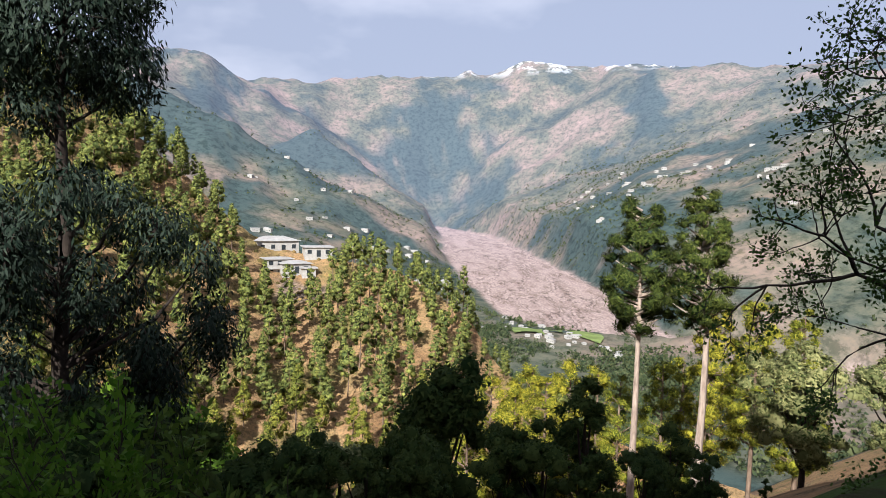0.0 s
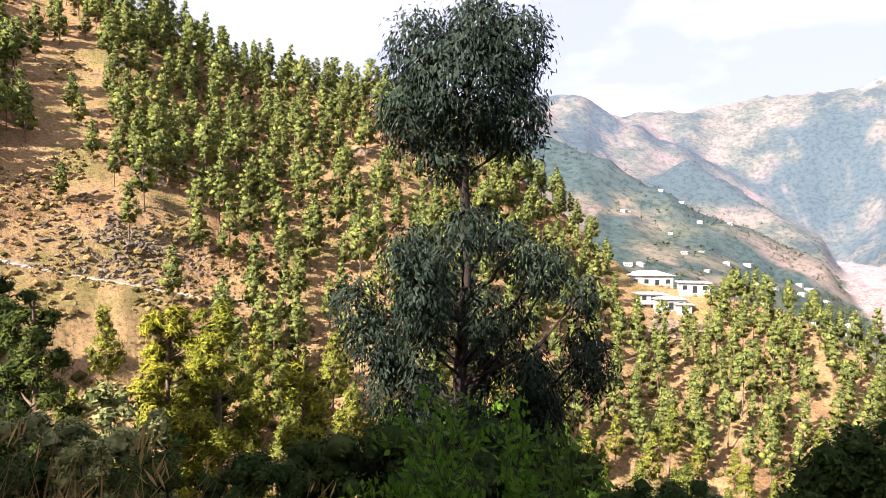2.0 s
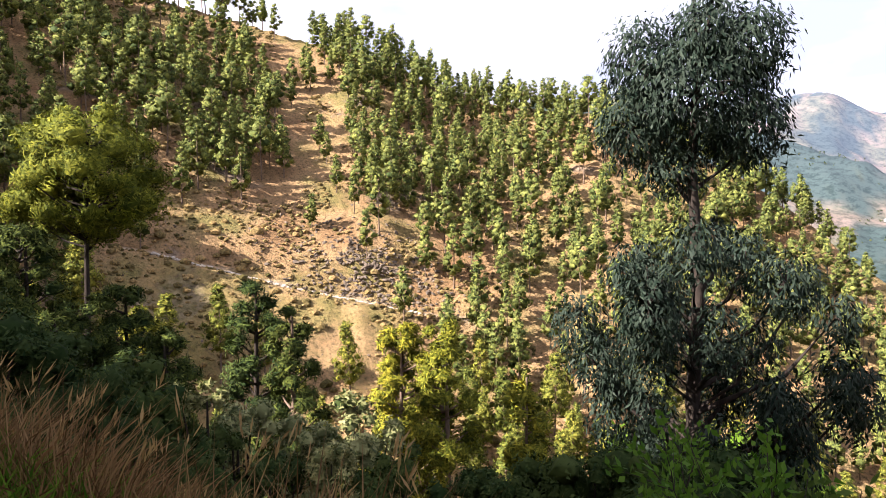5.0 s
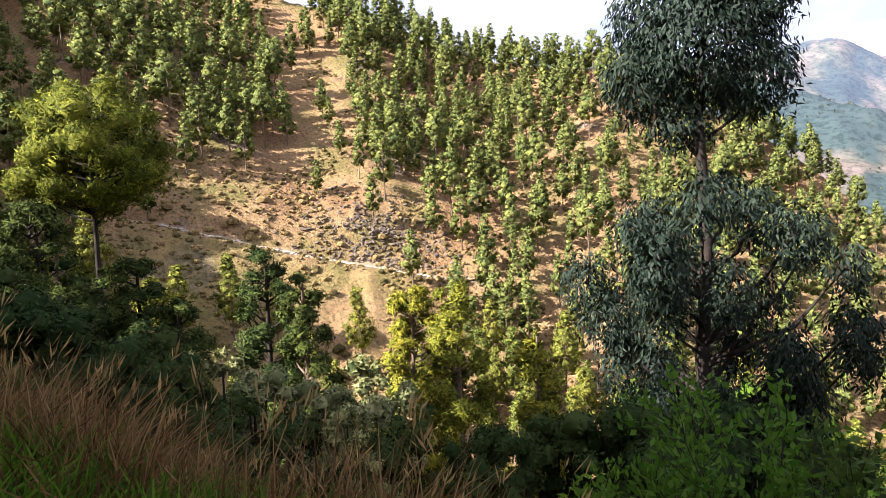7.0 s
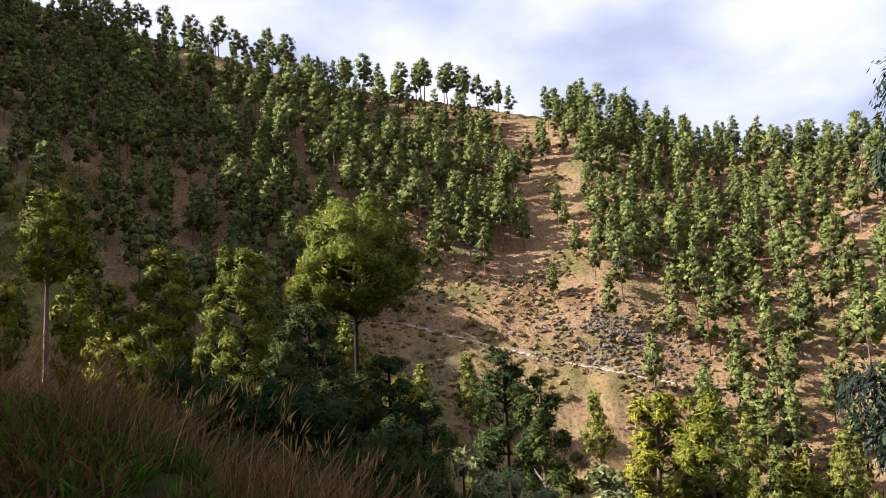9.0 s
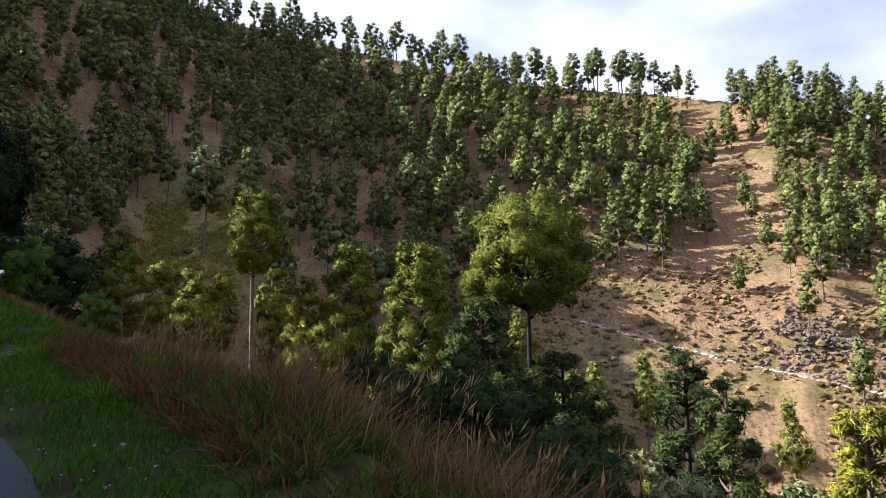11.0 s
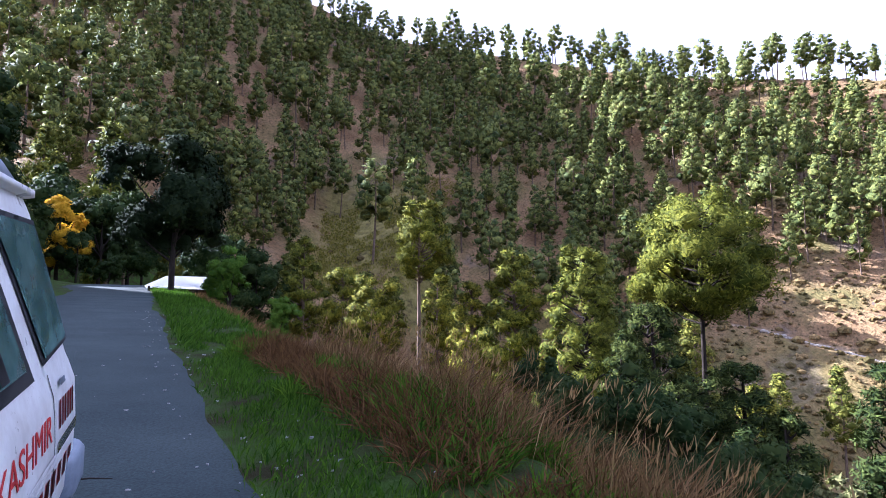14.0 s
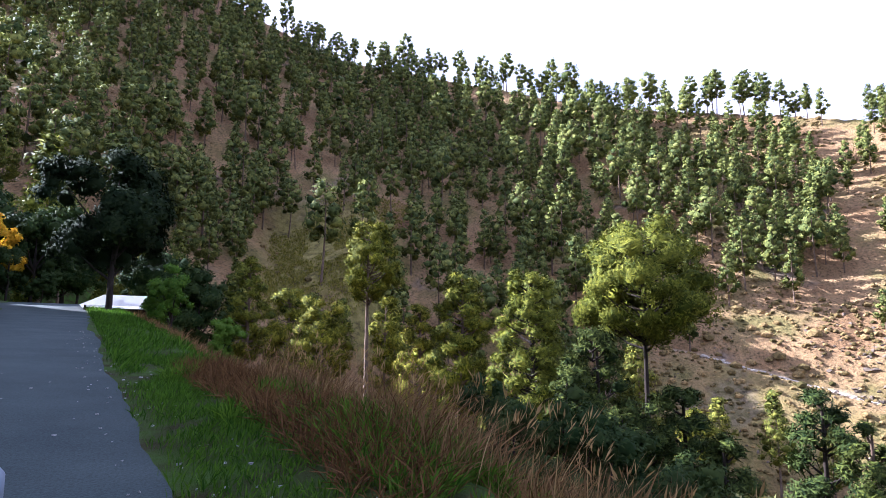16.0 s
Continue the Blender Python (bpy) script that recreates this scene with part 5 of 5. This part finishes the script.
def sward(name, num, s_rng, o_fn, mat, length, width, lean, label, spread=0.35, curl=0.25, patch=0):
    s = rng.uniform(*s_rng, num) if s_rng[0] > -50 else rng.normal(6, 5, num)
    o = o_fn(s, num)
    x = ROAD_DIR.x * s + ROAD_RIGHT.x * o
    y = ROAD_DIR.y * s + ROAD_RIGHT.y * o
    lump = fractal(x, y, 0.9, 3)
    ok = (lump > -0.22) & (np.hypot(x, y) > 1.7) & (patch * fractal(x + 7, y, 2.2, 3) > -0.02)
    x, y, lump = x[ok], y[ok], lump[ok]
    z = land(x, y) - 0.02
    base = np.stack([x, y, z], -1)
    way = unit(np.array((lean.x, lean.y, 1.0)) + rng.normal(size=(len(x), 3)) * spread * np.array((1, 1, 0.3)))
    ln = length * rng.uniform(0.45, 1.25, len(x)) * (1 + 1.0 * lump)
    v, f = blades(base, way, ln, width * rng.uniform(0.6, 1.4, len(x)), rng, curl)
    return tagged(new(name, mesh_from(name, v, f, mat)), label, "grass", kind="stuff")


down = ROAD_RIGHT * 0.25
MAT_RUST = leafy("rust_brown_weeds", (0.055, 0.027, 0.012), (0.20, 0.105, 0.045), 0.25, 0.8)
sward("green_grass", 22000, (1.0, 18), lambda s, n: 0.8 + 1.5 * rng.uniform(0, 1, n) ** 0.8 + 0.3 * np.abs(rng.normal(size=n)), MAT_GRASS, 0.17, 0.013, down * 0.5, "short green grass along the road's edge")
sward("green_grass", 16000, (14, 56), lambda s, n: rng.uniform(0.9, 4.0, n), MAT_GRASS, 0.3, 0.03, down, "short green grass along the road's edge")
sward("green_grass", 34000, (0, 15), lambda s, n: 1.6 + np.abs(rng.normal(size=n)) * 1.5, MAT_GRASS, 0.36, 0.013, down, "rank green grass among the dry stems", 0.5, patch=-1)
sward("dry_grass", 21000, (0.3, 14), lambda s, n: 1.9 + np.abs(rng.normal(size=n)) * 1.0, MAT_RUST, 0.42, 0.012, down * 0.4, "rust-brown withered weeds on the bank", 0.6, patch=1)
sward("dry_grass", 12000, (0.3, 11), lambda s, n: 2.6 + np.abs(rng.normal(size=n)) * 1.0, MAT_DRY, 0.66, 0.008, down, "tall tawny dry grass on the bank")
sward("dry_grass", 12000, (0.3, 9), lambda s, n: 3.5 + np.abs(rng.normal(size=n)) * 0.6, MAT_DRY, 0.72, 0.008, down, "tall tawny dry grass on the bank")
sward("dry_grass", 9000, (8, 40), lambda s, n: 3.0 + np.abs(rng.normal(size=n)) * 0.8, MAT_DRY, 0.5, 0.014, down, "tall tawny dry grass on the bank")
sward("green_grass", 9000, (0.5, 7), lambda s, n: 2.1 + rng.uniform(0, 1.3, n), MAT_GRASS, 0.36, 0.014, down, "rank green grass among the dry stems", 0.5)
# nodding seed heads over the dry stems
num = 340
s, o = rng.uniform(0.5, 11, num), 2.6 + np.abs(rng.normal(size=num)) * 1.0
hx, hy = ROAD_DIR.x * s + ROAD_RIGHT.x * o, ROAD_DIR.y * s + ROAD_RIGHT.y * o
hz = land(hx, hy)
tall = rng.uniform(0.55, 0.9, num)
base = np.stack([hx, hy, hz], -1)
way = unit(np.array((down.x, down.y, 1.0)) + rng.normal(size=(num, 3)) * np.array((0.22, 0.22, 0.1)))
v1, f1 = blades(base, way, tall, np.full(num, 0.007), rng, 0.1)
v2, f2 = clumps(base + way * (tall * 0.9)[:, None], way + np.array((0.2, 0.1, 0)), 5, 0.10, 0.012, rng, 0.3, 0.02)
tagged(new("grass_heads", mesh_from("grass_heads", np.concatenate([v1, v2]), np.concatenate([f1, f2 + len(v1)]), leafy("straw", (0.16, 0.10, 0.045), (0.36, 0.25, 0.13), 0.3, 0.8))), "pale seed heads nodding over the dry grass", "grass", kind="stuff")

# litter: pebbles, a twig
MAT_PEBBLE = plain("pale_pebble", (0.34, 0.33, 0.32), 0.9, 0.2, 0, 0.35, 9.0)
pv, pf = [], []
for k in range(300):
    s, o = rng.uniform(1.5, 26), rng.normal(1.1, 0.5) if k < 270 else rng.uniform(-3.5, 0.5)
    q = ROAD_DIR * s + ROAD_RIGHT * o
    size = rng.uniform(0.008, 0.032)
    v = cube * size * np.array((1.2, 1, 0.6)) * rng.uniform(0.6, 1.3, (8, 1)) + np.array([q.x, q.y, max(ground_z(q.x, q.y), float(road_height(s)) + (0.035 if o < 0.7 else -9)) + size * 0.2])
    pv.append(v)
    pf.append(cube_f + 8 * k)
tagged(new("pebbles", mesh_from("pebbles", np.concatenate(pv), np.concatenate(pf), MAT_PEBBLE)), "loose pale pebbles on road edge and verge", "stones", kind="stuff")
q = ROAD_DIR * 5.6 + ROAD_RIGHT * (-0.55)
pts = [Vector((q.x, q.y, float(road_height(5.6)) + 0.06)) + ROAD_RIGHT * (0.14 * i) + ROAD_DIR * (0.10 * i - 0.035 * i * i) + Vector((0, 0, 0.014 * i)) for i in range(5)]
tagged(new("twig", tubes_mesh("twig", [(pts, [0.009, 0.01, 0.008, 0.006, 0.003])], MAT_BARK_DARK, 6)), "dark bent twig lying on the tarmac", "twig")

# spreading tree in young leaf beside the road, its trunk out of sight to the side
rng = np.random.RandomState(404)
runs, tips = [], []
base = spot(-41, 7.6)
crotch = at_view(-40.0, -9.0, 7.6)
top = at_view(-39.0, 6.0, 7.5)
runs.append(([base - Vector((0, 0, 0.3)), (base + crotch) / 2 + Vector((0.05, 0, 0)), crotch, top], [0.15, 0.13, 0.11, 0.06]))
for (a0, e0), (a1, e1), rad, dep in (((-37.8, -8.0), (-22.5, -3.5), 0.055, 3), ((-37.2, 1.5), (-24.5, 12.0), 0.035, 3), ((-37.5, -3.0), (-24.5, 2.5), 0.04, 3),
                                     ((-38.0, -11.0), (-27, -9.0), 0.035, 3), ((-37.0, 5.0), (-30.0, 13.5), 0.03, 3), ((-38, -16), (-30, -18.5), 0.02, 2), ((-37.6, -5.5), (-27.5, -1.0), 0.035, 3)):
    p0, p1 = at_view(a0 - 1.5, e0, 7.5), at_view(a1 - 0.5, e1, rng.uniform(6.6, 7.8))
    grow(p0, p1 - p0, (p1 - p0).length * 0.55, rad * 0.6, dep + 1, rng, runs, tips, 0.42, 2, 0.62, 0.05)
c = np.array([tuple(t) for t, d in tips])
o = np.array([tuple(d) for t, d in tips])
v, f = clumps(c, o, 2, 0.05, 0.03, rng, 0.8, 0.05)
MAT_BUD = leafy("young_green_leaves", (0.03, 0.06, 0.015), (0.08, 0.12, 0.03), 0.3)
tree_thing("young_leaf_tree", (tubes_mesh("trunk", runs, MAT_BARK_DARK, 5), mesh_from("crown", v, f, MAT_BUD)), "spreading thin-branched tree with sparse young leaves", "tree")

# shrubs in fresh leaf on the bank
for az, r, top_el, seed in ((25.5, 6.0, -10.5, 1), (31.5, 6.4, -16.5, 2), (20.5, 6.6, -14.5, 3), (36.0, 7.5, -19.0, 4)):
    rng = np.random.RandomState(500 + seed)
    runs, tips = [], []
    p = spot(az, r)
    hgt = EYE + r * math.tan(radians(top_el)) - p.z
    for k in range(3):
        way = Vector((rng.normal() * 0.4, rng.normal() * 0.4, 1.0))
        grow(Vector((rng.normal() * 0.15, rng.normal() * 0.15, -0.1)), way, hgt * 0.5, 0.018, 2, rng, runs, tips, 0.3, 3, 0.6, 0.35)
    c = np.array([tuple(t) for t, d in tips])
    o = np.array([tuple(d) for t, d in tips])
    v, f = clumps(c, o, 5, 0.11, 0.05, rng, 0.75, 0.04)
    ob = tree_thing("shrub", (tubes_mesh("trunk", runs, MAT_BARK_DARK, 5), mesh_from("crown", v, f, MAT_SPRING if seed != 3 else MAT_BUD)), "leafy green shrub on the bank", "shrub", "shrubs on the bank")
    ob.matrix_basis = pose(p.x, p.y, p.z)

# ---------------------------------------------------------------- parked van
m, n, l, b = material("white_van_paint", 0.32, 0.5)
tc = n.new("ShaderNodeTexCoord").outputs["Object"]
grime = ramp(n, l, noise_node(n, l, 2.5, 8, tc, 0.7), [(0.35, (0.60, 0.57, 0.55)), (0.6, (0.80, 0.79, 0.79))])
chips = ramp(n, l, noise_node(n, l, 60, 3, tc), [(0.27, (0.35, 0.25, 0.2)), (0.30, (1, 1, 1))])
l.new(mixed(n, l, 1.0, grime, chips, "MULTIPLY"), b.inputs["Base Color"])
l.new(ramp(n, l, noise_node(n, l, 6, 6, tc), [(0.3, (0.25,) * 3), (0.7, (0.55,) * 3)]), b.inputs["Roughness"])
MAT_VAN = m
MAT_VAN_RED = plain("faded_red_paint", (0.55, 0.10, 0.085), 0.4, 0.4, 0, 0.2, 4.0)
MAT_VAN_GREY = plain("blue_grey_plastic", (0.22, 0.25, 0.31), 0.45, 0.4, 0, 0.2, 4.0)
MAT_RUBBER = plain("black_rubber", (0.02, 0.02, 0.022), 0.6, 0.3, 0, 0.2, 6.0)
MAT_CHROME = plain("dull_bright_metal", (0.6, 0.6, 0.6), 0.25, 0.5, 1.0, 0.1, 5.0)
m, n, l, b = material("tinted_glass_painted_sky", 0.06, 0.5)
b.inputs["Base Color"].default_value = (0.03, 0.085, 0.075, 1)
tc = n.new("ShaderNodeTexCoord").outputs["Object"]
l.new(ramp(n, l, noise_node(n, l, 3, 7, tc), [(0.35, (0.04,) * 3), (0.7, (0.3,) * 3)]), b.inputs["Roughness"])
# pale teal mottling paints reflected sky into the glass colour
l.new(ramp(n, l, noise_node(n, l, 2.2, 6, tc), [(0.35, (0.05, 0.13, 0.12)), (0.7, (0.24, 0.40, 0.38))]), b.inputs["Base Color"])
MAT_VAN_GLASS = m

VAN_H = [0.30, 0.42, 0.75, 0.98, 1.08, 1.14, 1.5, 1.86, 1.93]
VAN_V = [0.0, 0.035, 0.045, 0.035, 0.01, -0.005, -0.065, -0.13, -0.15]
VAN_F = [4.62, 4.72, 4.72, 4.68, 4.62, 4.56, 4.34, 4.12, 4.06]


def van_side(h):
    return float(np.interp(h, VAN_H, VAN_V))


def van_ring(h, v, front, rear, rad, k=5):
    """Rounded outline of the body at one height: u along the van, v across."""
    far = -1.70 - v
    out = []
    for cu, cv, a0 in ((front - rad, v - rad, 0), (rear + rad, v - rad, 90), (rear + rad, far + rad, 180), (front - rad, far + rad, 270)):
        for i in range(k):
            a = radians(a0 + 90 * i / (k - 1))
            du, dv = math.cos(a), math.sin(a)
            out.append((cu + rad * du, cv + rad * dv, h))
    return out


def lofted(name, rings, mat, parent, label="", cap=True):
    verts = [q for ring in rings for q in ring]
    n_ = len(rings[0])
    bm = bmesh.new()
    vs = [bm.verts.new(q) for q in verts]
    for i in range(len(rings) - 1):
        for j in range(n_):
            k = (j + 1) % n_
            bm.faces.new((vs[i * n_ + j], vs[i * n_ + k], vs[(i + 1) * n_ + k], vs[(i + 1) * n_ + j]))
    if cap:
        bm.faces.new(vs[-n_:])
        bm.faces.new(vs[:n_][::-1])
    bmesh.ops.recalc_face_normals(bm, faces=bm.faces[:])
    for f_ in bm.faces:
        f_.smooth = True
    return part(name, bm, mat, parent, label)


def panel(name, corners, lift, mat, parent, label="", thick=0.012, rows=6, cols=6):
    """A pane or plate that follows the van's side; corners (u, h): lower rear, lower front, upper front, upper rear."""
    bm = bmesh.new()
    grid = []
    for i in range(rows + 1):
        for j in range(cols + 1):
            a, c = j / cols, i / rows
            lo_ = Vector(corners[0]).lerp(Vector(corners[1]), a)
            hi_ = Vector(corners[3]).lerp(Vector(corners[2]), a)
            q = lo_.lerp(hi_, c)
            grid.append(bm.verts.new((q.x, van_side(q.y) + lift, q.y)))
    for i in range(rows):
        for j in range(cols):
            k = i * (cols + 1) + j
            bm.faces.new((grid[k], grid[k + 1], grid[k + cols + 2], grid[k + cols + 1]))
    bmesh.ops.solidify(bm, geom=bm.faces[:], thickness=thick)
    bmesh.ops.recalc_face_normals(bm, faces=bm.faces[:])
    for f_ in bm.faces:
        f_.smooth = True
    return part(name, bm, mat, parent, label)


van = tagged(new("van"), "white minibus ambulance with red lettering parked on the road", "van")
body = lofted("body", [van_ring(h, v, f_, 0.05 + 0.05 * max(0, h - 1.1), 0.16 if h < 1.2 else 0.14) for h, v, f_ in zip(VAN_H, VAN_V, VAN_F)], MAT_VAN, van)
roof = lofted("roof", [van_ring(1.93, -0.15, 4.06, 0.1, 0.14), van_ring(1.945, -0.115, 4.14, 0.08, 0.14), van_ring(1.975, -0.115, 4.14, 0.08, 0.14), van_ring(1.985, -0.16, 4.06, 0.12, 0.16),
                       van_ring(2.03, -0.2, 3.9, 0.2, 0.2)], MAT_VAN, van, "white roof edge with rain gutter")
lofted("roof_stripe", [van_ring(2.0, -0.165, 4.0, 0.2, 0.16), van_ring(2.06, -0.185, 3.86, 0.25, 0.16), van_ring(2.12, -0.215, 3.70, 0.3, 0.16)], MAT_VAN_GREY, van, "blue-grey raised roof edge")
lofted("roof_box", [van_ring(2.12, -0.217, 3.69, 0.3, 0.18), van_ring(2.26, -0.28, 3.3, 0.45, 0.18), van_ring(2.40, -0.42, 2.8, 0.7, 0.18)], MAT_VAN_RED, van, "faded red raised roof")
# sliding window: black frame, glass, sun strip
wf = panel("window_frame", ((0.6, 1.10), (3.50, 1.12), (2.94, 1.83), (0.6, 1.83)), 0.006, MAT_RUBBER, van, "black rubber window frame")
panel("pane", ((0.68, 1.18), (2.1, 1.18), (2.0, 1.79), (0.68, 1.79)), 0.012, MAT_VAN_GLASS, wf)
panel("pane", ((2.2, 1.17), (3.36, 1.18), (2.88, 1.79), (2.1, 1.79)), 0.012, MAT_VAN_GLASS, wf)
wf2 = panel("window_frame", ((3.72, 1.15), (4.48, 1.20), (4.02, 1.83), (3.12, 1.83)), 0.006, MAT_RUBBER, van, "black rubber window frame")
panel("pane", ((3.77, 1.18), (4.42, 1.225), (3.99, 1.805), (3.17, 1.805)), 0.012, MAT_VAN_GLASS, wf2)
strip = panel("sun_strip", ((2.93, 1.19), (3.05, 1.19), (2.62, 1.78), (2.50, 1.78)), 0.018, MAT_RUBBER, wf, "black strip with white lettering", 0.004)
panel("door_gap", ((3.88, 0.45), (3.895, 0.45), (3.80, 1.1), (3.785, 1.1)), 0.003, MAT_RUBBER, van, "", 0.006)
panel("moulding", ((0.3, 0.66), (3.86, 0.66), (3.85, 0.72), (0.3, 0.72)), 0.006, MAT_VAN, van, "white side moulding", 0.012)
panel("moulding", ((3.92, 0.70), (4.55, 0.70), (4.55, 0.76), (3.91, 0.76)), 0.006, MAT_CHROME, van, "dull bright side moulding", 0.012)
panel("door_handle", ((3.98, 1.02), (4.14, 1.02), (4.14, 1.05), (3.98, 1.05)), 0.014, MAT_VAN_GREY, van, "grey door handle", 0.02)
lofted("bumper", [van_ring(0.32, 0.06, 4.84, 4.3, 0.12), van_ring(0.36, 0.08, 4.88, 4.3, 0.12), van_ring(0.52, 0.08, 4.88, 4.3, 0.12), van_ring(0.56, 0.06, 4.84, 4.3, 0.12)], MAT_VAN_GREY, van, "grey front bumper")


def lettering(text, u0, u1, h, size, mat, parent, lift, name="lettering", slope=0.0, upright=False):
    cu = bpy.data.curves.new("lettering", "FONT")
    cu.body, cu.size, cu.extrude = text, size, 0.001
    tmp = bpy.data.objects.new("lettering", cu)
    scene.collection.objects.link(tmp)
    me = bpy.data.meshes.new_from_object(tmp.evaluated_get(bpy.context.evaluated_depsgraph_get()))
    bpy.data.objects.remove(tmp)
    xs = [v.co.x for v in me.vertices]
    k = (u1 - u0) / (max(xs) - min(xs))
    for v in me.vertices:
        if upright:
            u, hh = u0 - v.co.y * 1.0 + slope * v.co.x * k, h + (v.co.x - min(xs)) * k * -1
        else:
            u, hh = u0 + (v.co.x - min(xs)) * k, h + v.co.y
        v.co = (u, van_side(hh) + lift + v.co.z, hh)
    me.materials.append(mat)
    return part(name, me, None, parent)


MAT_LETTER = plain("red_lettering", (0.50, 0.03, 0.03), 0.5, 0.3, 0, 0.15, 6.0)
MAT_LETTER_WHITE = plain("white_lettering", (0.75, 0.76, 0.76), 0.5, 0.3, 0, 0.1, 6.0)
lettering("KASHMIR", 2.75, 3.76, 0.80, 0.19, MAT_LETTER, van, 0.003)
lettering("KASHMIR", 2.62, 2.96, 1.68, 0.075, MAT_LETTER_WHITE, strip, 0.024, "strip_lettering", -0.42, True)
# words too faint to read: plain bars
for u, w, h, t in [(3.96 + 0.085 * i, 0.045, 0.81, 0.14) for i in range(6)] + [(2.3 + 0.17 * i, 0.10, 0.52, 0.11) for i in range(13)]:
    panel("letter_bar", ((u, h), (u + w, h), (u + w, h + t), (u, h + t)), 0.004, MAT_LETTER, van, "", 0.003, 1, 1)


def wheel(u, v):
    w_ = tagged(new("wheel"), "")
    w_.parent = van
    bm = bmesh.new()
    bmesh.ops.create_cone(bm, cap_ends=True, segments=28, radius1=0.33, radius2=0.33, depth=0.2)
    bmesh.ops.bevel(bm, geom=[e for e in bm.edges if len(e.link_faces) == 2 and e.calc_face_angle() > 1.0], offset=0.04, segments=3, affect="EDGES")
    part("tyre", bm, MAT_RUBBER, w_)
    bm = bmesh.new()
    bmesh.ops.create_cone(bm, cap_ends=True, segments=24, radius1=0.2, radius2=0.17, depth=0.215)
    part("rim", bm, MAT_CHROME, w_)
    w_.matrix_basis = pose(u, v, 0.33, 90, 0, 0)


for u in (0.75, 3.75):
    for v in (-0.09, -1.61):
        wheel(u, v)
# stands beside the camera, along the road and on its grade
va_ = 121.0
along = heading(va_)
side = heading(va_ - 90)
pitch = math.atan(GRADE)
origin = side * (-0.40) + along * 0.0
x_ax = Vector((along.x * math.cos(pitch), along.y * math.cos(pitch), math.sin(pitch)))
z_ax = x_ax.cross(Vector((side.x, side.y, 0)))
z_ax = -z_ax if z_ax.z < 0 else z_ax
mat3 = Matrix((x_ax, Vector((side.x, side.y, 0)), z_ax)).transposed()
van.matrix_basis = Matrix.Translation(origin + Vector((0, 0, 0.03))) @ mat3.to_4x4() @ Matrix.Diagonal((1, 1, 0.955, 1))
